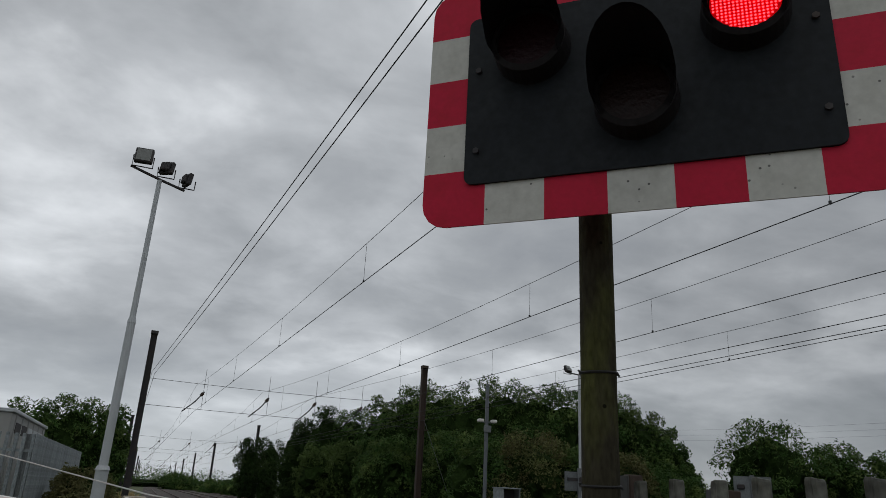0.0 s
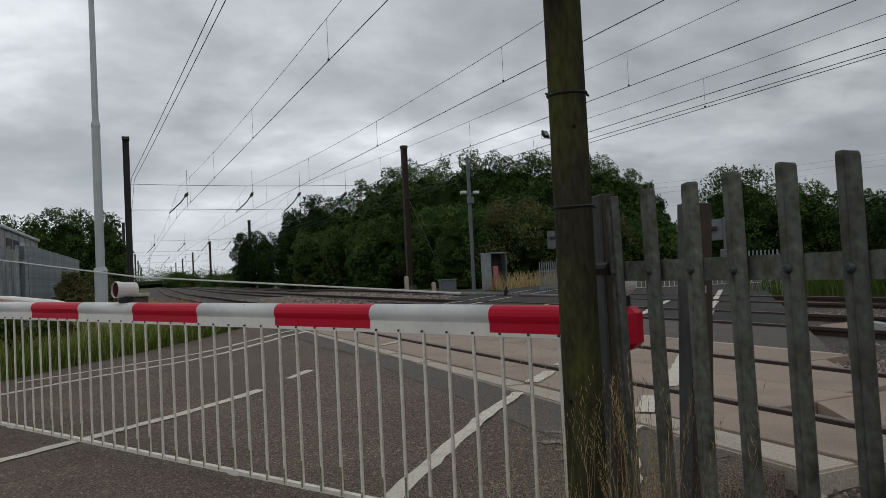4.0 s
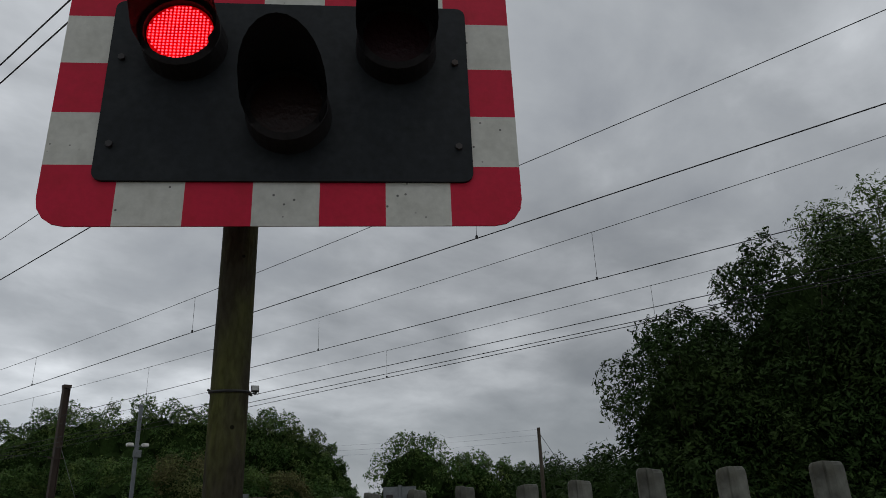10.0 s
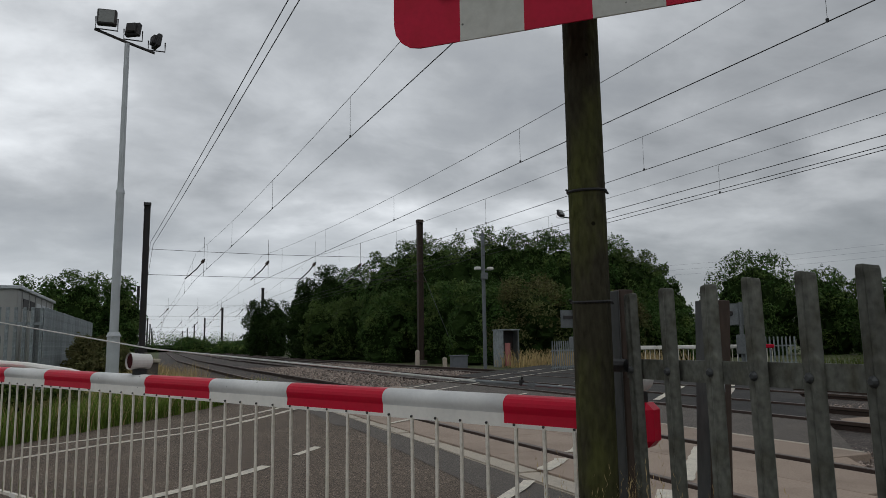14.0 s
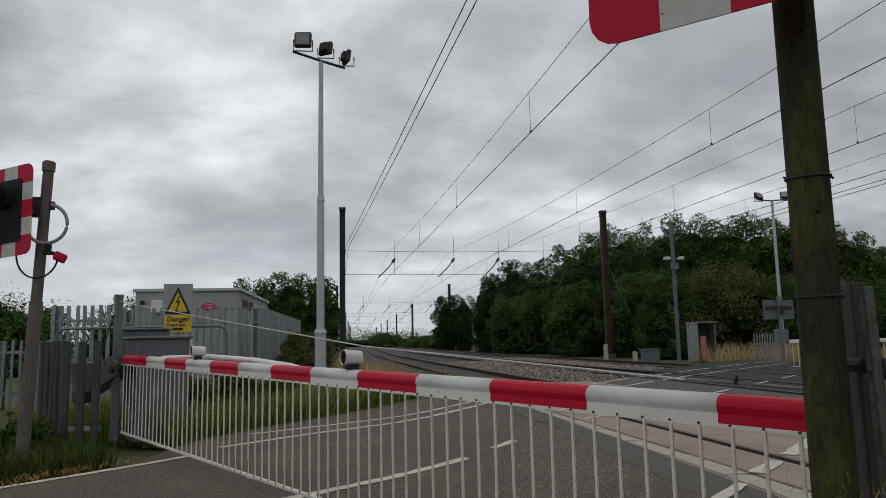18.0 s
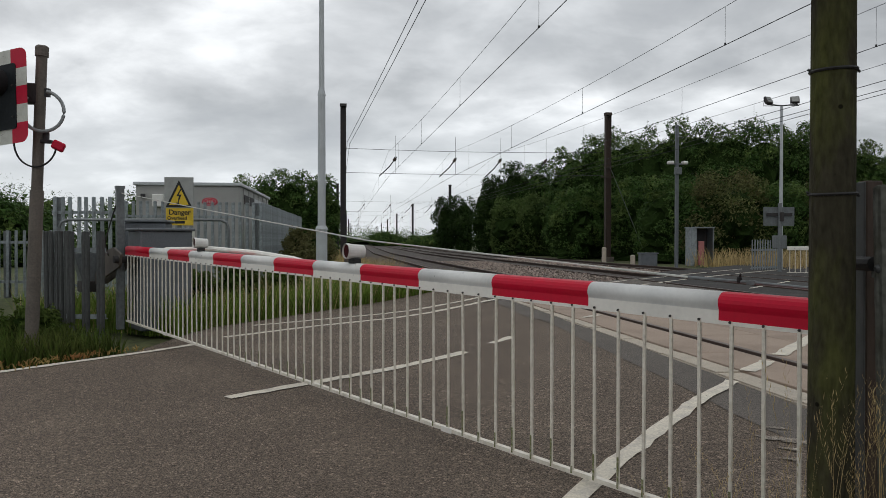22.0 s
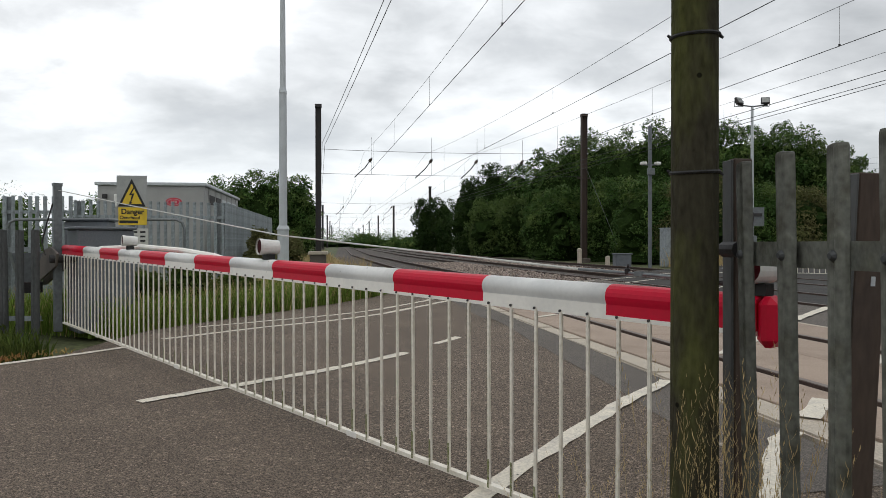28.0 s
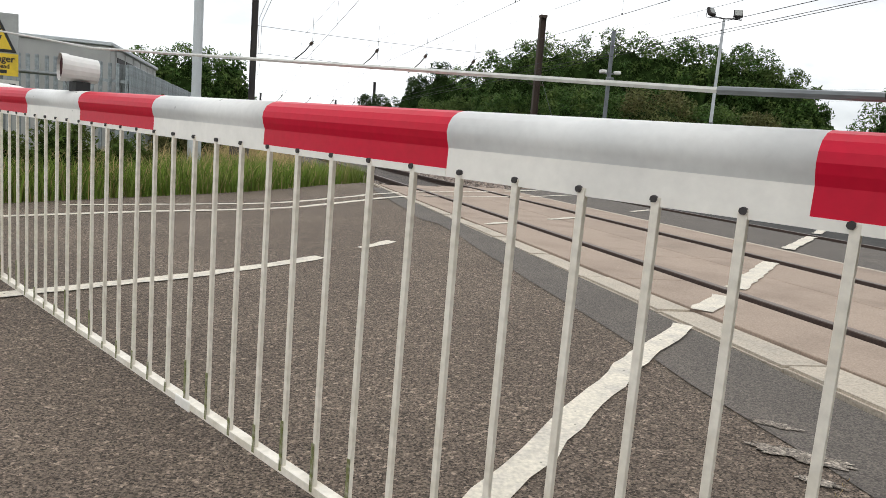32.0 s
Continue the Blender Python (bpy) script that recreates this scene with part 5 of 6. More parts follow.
for k, (x, y, h, w) in enumerate(((-3.0, 230, 2.6, 30), (12, 240, 3.0, 26), (-22, 220, 4.2, 26), (6.8, 160, 2.8, 8), (11.5, 128, 1.8, 6), (12.8, 108, 1.9, 5), (-24, 90, 7, 14), (-18, 60, 4, 10), (-34, 70, 6, 16), (-15, 34, 3.0, 5), (-22, 30, 3.4, 7))):
    tree(x, y, h, w, 130 + k, n=9000, leaf=0.24 if y > 80 else 0.13, label="low green trees on the horizon", group="trees on the horizon", spray=0.8)
for k, (x, y, h, w) in enumerate(((-6.4, 11.6, 2.1, 1.3), (-7.4, 12.4, 1.8, 1.8), (-1.0, 15.3, 1.5, 0.7), (-0.75, 14.7, 1.0, 0.8), (-0.9, 20, 1.5, 1.2), (-1.3, 18, 1.3, 1.0))):
    tree(x, y, h, w, 150 + k, n=7000, leaf=0.045, label="scrubby bush by the fence", group="bushes by the fence", material=OLIVE if k > 1 else LEAF, spray=0.28, core=0.55)


for k, (x, y, h, w) in enumerate(WEEDS):
    tree(x, y, h, w, 190 + k, n=3600, leaf=0.040, label="dark leafy weeds standing in the verge grass", group="weeds in the verge", material=WEED, spray=0.22, core=0.6, clumps=26, size=1.1)

for k in range(9):
    tree(15.9 + 0.5 * (k % 3), -9.5 + 2.0 * k, 1.7 + 0.4 * (k % 2), 2.8, 170 + k, n=5000, leaf=0.065, label="low dark bush beyond the far track", group="bushes beyond the far track", material=LEAF2 if k == 7 else LEAF3, spray=0.45, core=0.65)


def grass(name, n, place, height, material, seed, label, width=0.006, bend=0.35, head=False):
    """Grass blades or stalks scattered by place(rnd) -> (x, y, z)."""
    rnd = random.Random(seed)
    V, F = [], []
    for i in range(n):
        x, y, z = place(rnd)
        h = height * rnd.uniform(0.45, 1.15)
        a = rnd.uniform(0, 6.283)
        b = bend * h * rnd.uniform(0.2, 1.2)
        ca, sa = math.cos(a), math.sin(a)
        w = width * rnd.uniform(0.7, 1.3)
        f = rnd.uniform(0, 3.14)
        px, py = math.cos(f) * w, math.sin(f) * w
        i0 = len(V)
        for s, k in ((0, 1.0), (0.4, 0.9), (0.75, 0.6), (1.0, 0.12)):
            o = b * s * s
            V += [(x + ca * o - px * k, y + sa * o - py * k, z + h * s * (1 - 0.12 * s)), (x + ca * o + px * k, y + sa * o + py * k, z + h * s * (1 - 0.12 * s))]
        F += [(i0 + 2 * k, i0 + 2 * k + 1, i0 + 2 * k + 3, i0 + 2 * k + 2) for k in range(3)]
        if head:
            # spikelets set in turn along the upper stalk
            m = rnd.randint(9, 15)
            for q in range(m):
                sq = 0.74 + 0.28 * q / m
                oo, zz = b * sq * sq, z + h * sq * (1 - 0.12 * sq)
                ang = f + (0.6 if q % 2 else 3.7) + rnd.uniform(-0.5, 0.5)
                ln, wd = h * 0.030 * rnd.uniform(0.7, 1.2) * (1.15 - 0.6 * q / m), 0.0011
                i1 = len(V)
                cx, cy = x + ca * oo, y + sa * oo
                dx, dy = math.cos(ang), math.sin(ang)
                V += [(cx, cy, zz), (cx + dx * ln * 0.35 - dy * wd, cy + dy * ln * 0.35 + dx * wd, zz + ln * 0.55), (cx + dx * ln * 0.5, cy + dy * ln * 0.5, zz + ln * 1.15), (cx + dx * ln * 0.35 + dy * wd, cy + dy * ln * 0.35 - dx * wd, zz + ln * 0.55)]
                F.append((i1, i1 + 1, i1 + 2, i1 + 3))
    me = bpy.data.meshes.new(name)
    me.from_pydata(V, [], F)
    me.materials.append(material)
    return tagged(new(name, me), label, "grass", kind="stuff")


def in_poly_strip(x0, x1, y0, y1, z=-0.08):
    return lambda r: (r.uniform(x0, x1), r.uniform(y0, y1), z)


grass("pole_grass", 3600, lambda r: (r.gauss(1.60, 0.115), r.gauss(0.26, 0.32), -0.02), 0.25, BLADE, 1, "green grass tuft round the foot of the signal pole", width=0.0030, bend=0.65)
grass("pole_old_grass", 800, lambda r: (r.gauss(1.60, 0.12), r.gauss(0.30, 0.32), -0.02), 0.27, STRAW, 31, "yellowing and reddish old grass round the foot of the pole", width=0.0022, bend=0.75)
grass("fence_grass", 1300, lambda r: (r.gauss(1.70, 0.12), r.uniform(-2.5, 0.5), -0.03), 0.28, BLADE, 2, "green grass along the foot of the fence", width=0.0035, bend=0.5)
grass("dry_stalks", 130, lambda r: (r.gauss(1.60, 0.085), r.gauss(0.50, 0.17), -0.02), 0.80, DRY, 3, "tall dry seeding grass stalks by the pole", width=0.0007, bend=0.14, head=True)
grass("dry_stalks", 130, lambda r: (r.gauss(1.75, 0.14), r.uniform(-1.4, 0.6), -0.02), 0.55, DRY, 4, "tall dry seeding grass stalks by the fence", width=0.0009, bend=0.3, head=True)
grass("fine_stalks", 60, lambda r: (r.gauss(1.40, 0.13), r.gauss(0.80, 0.22), 0.0), 0.46, DRY, 33, "fine pale bent grass stalks at the road edge", width=0.0006, bend=0.6, head=True)
grass("dry_litter", 500, lambda r: (r.gauss(1.58, 0.17), r.gauss(0.40, 0.36), -0.02), 0.20, DRY, 5, "dry grass litter round the pole", width=0.0014, bend=0.9)


def verge(r):
    # strip along the road's edge, behind the barrier's skirt
    t = r.random()
    x, y = (-1.75 + 4.5 * t, 7.6 + 7.2 * t)
    o = r.random() ** 1.4 * 3.0
    return (x - o * 0.85, y + o * 0.5, -0.07)


grass("verge_grass", 17000, verge, 0.52, BLADE, 6, "long green verge grass behind the barrier", width=0.008)
grass("verge_dry_grass", 3600, verge, 0.62, DRY, 16, "dry seeding stalks among the verge grass", width=0.004, bend=0.4)
grass("trackside_dry_grass", 4200, lambda r: (lambda y: (1.5 + xo(y) - 2.2 * r.random() ** 1.3, y, -0.08))(r.uniform(14, 62)), 0.62, DRY, 17, "dry brown grass along the near track", width=0.012, bend=0.4)
grass("trackside_grass", 3600, lambda r: (lambda y: (1.2 + xo(y) - 2.6 * r.random(), y, -0.08))(r.uniform(14, 62)), 0.5, BLADE, 18, "green weeds along the near track", width=0.012, bend=0.4)
grass("verge_dry_grass", 1600, lambda r: (r.uniform(-1.6, 1.6), r.uniform(13, 26), -0.07), 0.75, DRY, 7, "tall dry grass beside the near track", width=0.006)


def left_verge(r):
    t = r.random()
    x, y = -6.5 + 4.6 * t, 1.4 + 4.9 * t
    o = 0.12 + r.random() ** 1.3 * 3.2
    return (x - o * 0.72, y + o * 0.69, -0.07)


grass("left_verge_grass", 15000, left_verge, 0.30, WEED, 8, "green verge grass at the roadside by the barrier machine", width=0.008)
grass("roadside_litter", 420, lambda r: (lambda t: (-3.6 + 1.75 * t + r.gauss(0, 0.10), 4.15 + 2.15 * t + r.gauss(0, 0.10), 0.0))(r.random()), 0.05, STRAW, 19, "dry brown litter along the road edge", width=0.007, bend=1.2)
grass("far_dry_grass", 1800, lambda r: (r.uniform(15.5, 21), r.uniform(22.5, 31), -0.05), 0.9, DRY, 9, "tall straw-coloured grass before the far trees", width=0.014)
grass("far_verge_grass", 11000, lambda r: (r.uniform(13.6, 16.5) + r.random() * 4, r.uniform(-9, 13), -0.06), 0.8, WEED, 10, "rough green grass beyond the tracks", width=0.012)

# ---------------------------------------------------------------- overhead line
GY = 39.8                    # the head span's place along the line


def make_mast(x, y, h, w, material, label, taper=0.85, kind="mast", extras=()):
    t = thing("overhead_mast", label, "mast", pose(x, y, -0.1), group="overhead line masts")
    bm = B()
    for sx in (-1, 1):
        prism(bm, [(-w * 0.5, 0), (-w * 0.5, h), (w * 0.5, h), (w * 0.5, 0)], sx * w * 0.5 - 0.012, sx * w * 0.5 + 0.012)
    box(bm, (0, 0, h / 2), (w, 0.012, h))
    part("mast_shaft", bm, material, t, "steel H-section shaft")
    bm = B(); box(bm, (0, 0, h - 0.06), (w * 1.25, w * 1.2, 0.16))
    part("mast_cap", bm, material, t)
    bm = B(); box(bm, (0, 0, 0.1), (w * 2, w * 2, 0.35), bevel=0.02)
    part("footing", bm, SLEEPER, t, "dark concrete footing")
    return t


make_mast(-0.47, 40.2, 9.0, 0.30, DARKSTEEL, "tall dark steel overhead line mast")
PILLAR = thing("concrete_pillar", "short grey concrete pillar with a flat cap beside the near track", "pillar", pose(0.2, 17.0, -0.1))
PILLAR_BM = B(); box(PILLAR_BM, (0, 0, 0.43), (0.40, 0.40, 0.86), bevel=0.015)
part("shaft", PILLAR_BM, SLEEPER, PILLAR)
PILLAR_BM = B(); box(PILLAR_BM, (0, 0, 0.90), (0.48, 0.48, 0.08), bevel=0.012)
part("cap", PILLAR_BM, KERB, PILLAR, "flat concrete cap")
RUSTY = make_mast(14.9, 39.4, 8.7, 0.30, RUSTMAST, "tall rusty brown overhead line mast before the trees")
STAY_BM = B(); tube(STAY_BM, [(0.10, -0.1, 5.55), (1.25, -0.2, 2.75), (2.35, -0.3, 0.0)], 0.014, 5)
part("stay", STAY_BM, GALV, RUSTY, "slanting steel stay wire")
STAY_BM = B(); box(STAY_BM, (-0.05, -0.16, 4.95), (0.85, 0.06, 0.06)); box(STAY_BM, (0, -0.16, 5.55), (0.34, 0.05, 0.10))
part("cross_arm", STAY_BM, RUSTMAST, RUSTY, "short cross arm")
make_mast(12.4, 92, 8.6, 0.30, DARKSTEEL, "dark steel overhead line mast further along the line")
make_mast(-2.2, 92, 8.6, 0.30, DARKSTEEL, "dark steel overhead line mast further along the line")
for k, y in enumerate((140, 190, 240, 290, 340)):
    make_mast(11.2 - 0.4 * k, y, 8.6, 0.34, DARKSTEEL, "distant dark overhead line mast")
    make_mast(-2.6, y, 8.6, 0.34, DARKSTEEL, "distant dark overhead line mast")


def wire(name, pts, r, label, sag=0.0, n=14, material=None):
    """A wire through supports, hanging by sag in each span."""
    p = []
    for a, b in zip(pts, pts[1:]):
        for k in range(n):
            f = k / n
            q = Vector(a).lerp(Vector(b), f)
            q.z -= sag * 4 * f * (1 - f)
            p.append(q)
    p.append(Vector(pts[-1]))
    bm = B(); tube(bm, p, r, 5)
    return solo(name, bm, material or WIRE, label, "wire", group="overhead wires")


def equipment(name, contact, cat, sag, label, rows):
    """Contact wire, catenary and droppers between supports at the given (x, y, zc, zm)."""
    t = thing("overhead_wire", label, "wire", pose(0, 0, 0), group="overhead wires")
    def at(y, j):
        for a, b in zip(rows, rows[1:]):
            if a[1] <= y <= b[1]:
                f = (y - a[1]) / (b[1] - a[1])
                v = a[j] + (b[j] - a[j]) * f
                return v - (sag * 4 * f * (1 - f) if j == 3 else 0)
    ys = [rows[0][1] + (rows[-1][1] - rows[0][1]) * k / 60 for k in range(61)]
    for nm, j, r in (("contact_wire", 2, contact), ("catenary_wire", 3, cat)):
        bm = B(); tube(bm, [(at(y, 0), y, at(y, j)) for y in ys], r, 5)
        part(nm, bm, WIRE, t)
    y = rows[0][1] + 3
    while y < 130:
        if at(y, 0) is not None:
            bm = B(); cyl(bm, (at(y, 0), y, at(y, 2)), (at(y, 0), y, at(y, 3)), 0.004, seg=4, cap=False)
            box(bm, (at(y, 0), y, at(y, 2) + 0.02), (0.03, 0.03, 0.05))
            part("dropper", bm, WIRE, t)
        y += 7.4
    return t


# near x, head-span x, contact heights near and at the head span, catenary heights, sag
EQ = ((6.00, 2.05, 5.90, 4.72, 8.00, 6.15, 0.90), (10.27, 5.55, 5.44, 4.72, 7.82, 6.15, 1.10), (14.19, 8.35, 5.61, 4.72, 7.88, 6.15, 1.0), (15.98, 11.0, 5.15, 4.35, 6.55, 5.60, 0.6))
for xn, xg, c0, c1, m0, m1, sg in EQ:
    equipment("overhead", 0.0085, 0.0058, sg, "dark overhead contact wire hung from its catenary over the track",
              [(xn, -20, c0, m0), (xg, GY, c1, m1), (xg - 1.2, 92, 4.72, 6.1), (xg - 1.6, 190, 4.72, 6.1)])
for dx, dz in ((0, 0), (0.14, -0.10)):
    wire("feeder_wire", [(5.33 + dx, -20, 8.75 + dz), (-0.25 + dx, 40.2, 6.75 + dz), (-1.8 + dx, 92, 6.7 + dz), (-2.4, 190, 6.7)], 0.011, "dark feeder wire slung from mast to mast", sag=0.25)
for x0, x1, z0 in ((16.8, 12.2, 5.62), (17.5, 12.9, 5.58)):
    wire("return_wire", [(x0, -20, z0), (x1, GY, z0 - 0.45), (x1 - 2, 92, z0 - 0.4)], 0.010, "dark return wire beside the far track", sag=0.05)


def head_span(y, xl, xr, zs, xg):
    t = thing("head_span", "cross wires with insulators carrying the overhead lines between two masts", "head span", pose(0, y, 0), group="head spans")
    for z, sag in zs:
        bm = B()
        tube(bm, [(xl + (xr - xl) * k / 16, 0, z - sag * 4 * (k / 16) * (1 - k / 16)) for k in range(17)], 0.012, 5)
        part("span_wire", bm, WIRE, t)
    for x in xg:
        bm = B(); cyl(bm, (x, 0, 4.95), (x, 0, 7.1), 0.010, seg=5)
        part("hanger", bm, WIRE, t)
        bm = B(); tube(bm, [(x + 0.05, 0, 5.9), (x - 0.35, 0, 5.35), (x - 0.95, 0, 4.78)], 0.034, 6)
        part("steady_arm", bm, WIRE, t)
        bm = B()
        for q in range(4):
            f = 0.12 + 0.07 * q
            cyl(bm, (x + 0.05 - 0.4 * f * 1.0, 0, 5.9 - 0.55 * f), (x + 0.02 - 0.4 * f, 0, 5.86 - 0.55 * f), 0.085, seg=8)
        part("insulator", bm, RUSTMAST, t, "ribbed brown insulator")
    return t


head_span(GY, -0.3, 14.75, ((6.35, 0.10), (4.98, 0.05)), (2.5, 5.95, 8.6, 11.3))
head_span(92, -2.0, 12.2, ((6.3, 0.1), (4.95, 0.05)), (1.2, 4.6, 7.4, 10.0))
for y in (140, 190, 240):
    head_span(y, -2.5, 10.8, ((6.3, 0.1), (4.95, 0.05)), (0.6, 4.0, 6.8, 9.2))

# ---------------------------------------------------------------- lamp posts and cameras on posts
def floodlight(t, x, y, z, yaw, tilt, s=1.0):
    m = Matrix.Translation((x, y, z)) @ pose(0, 0, 0, tilt, 0, yaw)
    bm = B()
    box(bm, (0, 0, 0), (0.36 * s, 0.12 * s, 0.34 * s), bevel=0.02 * s)
    box(bm, (0, 0.09 * s, 0), (0.24 * s, 0.10 * s, 0.24 * s), bevel=0.02 * s)
    bmesh.ops.transform(bm, matrix=m, verts=bm.verts)
    f = part("floodlight", bm, DARKSTEEL, t, "black floodlight housing")
    bm = B(); box(bm, (0, -0.064 * s, 0), (0.29 * s, 0.006, 0.27 * s))
    bmesh.ops.transform(bm, matrix=m, verts=bm.verts)
    part("glass", bm, mat("floodlight_glass", (0.22, 0.23, 0.22), 0.15, scale=20, vary=0.1, bump=0), f, "grey floodlight glass")
    bm = B()
    tube(bm, [Vector((x - 0.20 * s, y, z)), Vector((x - 0.20 * s, y + 0.02, z - 0.24 * s)), Vector((x + 0.20 * s, y + 0.02, z - 0.24 * s)), Vector((x + 0.20 * s, y, z))], 0.014, 6)
    part("yoke", bm, DARKSTEEL, f)


def make_lamp_post():
    t = thing("lamp_post", "tall pale grey lamp post with three black floodlights on its crossbar", "lamp post", pose(-0.41, 13.96, -0.1))
    bm = B(); cyl(bm, (0, 0, 0), (0, 0, 1.42), 0.115, seg=16)
    part("base_sleeve", bm, GREYPAINT, t)
    bm = B(); cyl(bm, (0, 0, 1.42), (0, 0, 1.50), 0.135, 0.10, seg=16)
    part("flange", bm, GREYPAINT, t)
    bm = B(); cyl(bm, (0, 0, 1.45), (0, 0, 4.26), 0.082, 0.076, seg=16); cyl(bm, (0, 0, 4.2), (0, 0, 4.32), 0.086, 0.062, seg=16)
    part("lower_shaft", bm, GREYPAINT, t, smooth=False)
    bm = B(); cyl(bm, (0, 0, 4.26), (0, 0, 7.28), 0.060, 0.048, seg=14)
    part("upper_shaft", bm, GREYPAINT, t)
    bm = B(); tube(bm, [(-0.60, -0.04, 7.48), (0, 0, 7.30), (0.52, 0.03, 7.16)], 0.03, 8)
    part("crossbar", bm, DARKSTEEL, t)
    floodlight(t, -0.38, -0.1, 7.72, -6, -8, 1.0)
    floodlight(t, 0.10, 0.05, 7.60, 150, 12, 0.86)
    floodlight(t, 0.55, 0.1, 7.44, 112, 8, 0.80)
    return t


make_lamp_post()


def make_far_lamp():
    t = thing("lamp_post", "slim pale lamp post with two floodlights across the crossing", "lamp post", pose(15.14, 22.5, -0.1))
    bm = B(); cyl(bm, (0, 0, 0), (0, 0, 5.95), 0.065, 0.045, seg=12)
    part("shaft", bm, GREYPAINT, t)
    bm = B(); tube(bm, [(-0.55, 0, 6.0), (0, 0, 5.96), (0.6, 0, 6.03)], 0.025, 6)
    part("crossbar", bm, DARKSTEEL, t)
    floodlight(t, -0.50, 0, 6.14, 20, -30, 0.8)
    floodlight(t, 0.50, 0, 6.18, -25, -30, 0.8)


make_far_lamp()


def make_cctv():
    t = thing("camera_mast", "galvanised camera mast with two white cameras before the trees", "camera mast", pose(13.23, 26.68, -0.1))
    bm = B()
    box(bm, (0, 0, 2.95), (0.125, 0.125, 5.95), bevel=0.015)
    part("shaft", bm, MACHINEGREY, t)
    bm = B(); box(bm, (0, 0, 4.34), (0.60, 0.06, 0.06))
    part("arm", bm, GALV, t)
    for s in (-1, 1):
        bm = B(); box(bm, (0.30 * s, -0.06, 4.38), (0.22, 0.26, 0.13), bevel=0.03)
        part("camera", bm, PLASTICWHITE, t, "white weatherproof camera")
    bm = B(); box(bm, (0, -0.1, 4.05), (0.3, 0.12, 0.28), bevel=0.02)
    part("junction_box", bm, GALV, t)


make_cctv()

# ---------------------------------------------------------------- left side: cabin, fences, signs
def make_cabin():
    t = thing("equipment_cabin", "light grey flat-roofed steel equipment cabin behind the palisade", "cabin", pose(-5.65, 19.2, 0, 0, 0, 0))
    w, d, h = 2.75, 6.4, 2.60
    bm = B(); box(bm, (w / 2, d / 2, h / 2), (w, d, h), bevel=0.02)
    part("body", bm, CABINWALL, t)
    bm = B(); box(bm, (w / 2, d / 2, h + 0.04), (w + 0.12, d + 0.12, 0.09), bevel=0.015)
    part("roof", bm, GREYPAINT, t, "flat overhanging roof edge")
    for k in range(6):
        bm = B(); box(bm, (w + 0.012, 0.55 + k * 1.05, h / 2 + 0.05), (0.03, 0.05, h - 0.15))
        part("wall_rib", bm, CABINWALL, t)
    for k in range(5):
        bm = B(); box(bm, (w + 0.01, 1.1 + k * 1.05, h - 0.33), (0.025, 0.8, 0.26))
        part("vent_panel", bm, DARKSTEEL if k < 2 else GREYPAINT, t, "louvred vent panel")
    bm = B(); box(bm, (0.62, -0.10, 2.18), (0.30, 0.2, 0.34), bevel=0.02)
    part("wall_unit", bm, PLASTICWHITE, t, "white wall-mounted unit")
    bm = B(); box(bm, (0.20, -0.05, 2.30), (0.10, 0.1, 0.12))
    part("bulkhead_lamp", bm, DARKSTEEL, t)
    m = pose(1.95, -0.012, 2.16, 90, 0, 0)
    for rx, rz, z, mm, nm in ((0.21, 0.115, 0.0, SIGN_RED, "badge"), (0.17, 0.085, 0.004, SIGN_WHITE, "badge_ring"), (0.155, 0.072, 0.008, SIGN_RED, "badge_field")):
        bm = B()
        slab(bm, [(rx * math.cos(6.2832 * k / 28), rz * math.sin(6.2832 * k / 28)) for k in range(28)], z, z + 0.004)
        bmesh.ops.transform(bm, matrix=m, verts=bm.verts)
        part(nm, bm, mm, t, "oval red badge")
    bm = B()
    for k in (-1, 0, 1):
        box(bm, (0.06 * k, 0, 0.015), (0.03, 0.07, 0.006))
    bmesh.ops.transform(bm, matrix=m, verts=bm.verts)
    part("badge_bars", bm, SIGN_WHITE, t)
    for x in (0.9, 1.7):
        bm = B(); box(bm, (x, -0.012, 1.1), (0.72, 0.02, 1.9), bevel=0.004)
        part("cabin_door", bm, CABINWALL, t)


make_cabin()
PALE18 = pale_mesh(2.02, 0.072, d=0.024)
palisade("tall galvanised palisade fence before the equipment cabin", (-4.9, 15.4), (-1.95, 15.9), 2.02, rails=(0.3, 1.68), mesh=PALE18, seed=11, lean=0.5, bolts=False, posts=(0.05, 2.9), group="cabin fences")
palisade("tall galvanised palisade fence along the track side of the cabin", (-1.85, 15.9), (-1.75, 26), 2.02, rails=(0.3, 1.68), mesh=PALE18, seed=12, lean=0.5, bolts=False, posts=(0.05, 2.8, 5.6), group="cabin fences")
palisade("galvanised palisade fence receding behind the barrier machine", (-9.4, 14.8), (-5.4, 14.0), 1.34, pitch=0.185, rails=(0.3, 1.10), mesh=pale_mesh(1.34, 0.066), seed=13, lean=0.5, bolts=False, posts=(0.1, 2.7), group="cabin fences")
palisade("galvanised palisade fence round the barrier machine", (-5.25, 12.95), (-4.1, 12.85), 1.95, pitch=0.145, rails=(0.3, 1.66), mesh=pale_mesh(1.95, 0.075), seed=14, lean=0.6, bolts=False, posts=(0.05,), group="machine fences")
palisade("low galvanised palisade guard before the barrier machine", (-3.36, 7.97), (-3.04, 7.79), 1.25, pitch=0.082, rails=(0.25, 1.02), mesh=pale_mesh(1.25, 0.066, d=0.028, material=FLANGEGREY), seed=15, lean=0.8, bolts=False, posts=(0.02,), group="machine fences")


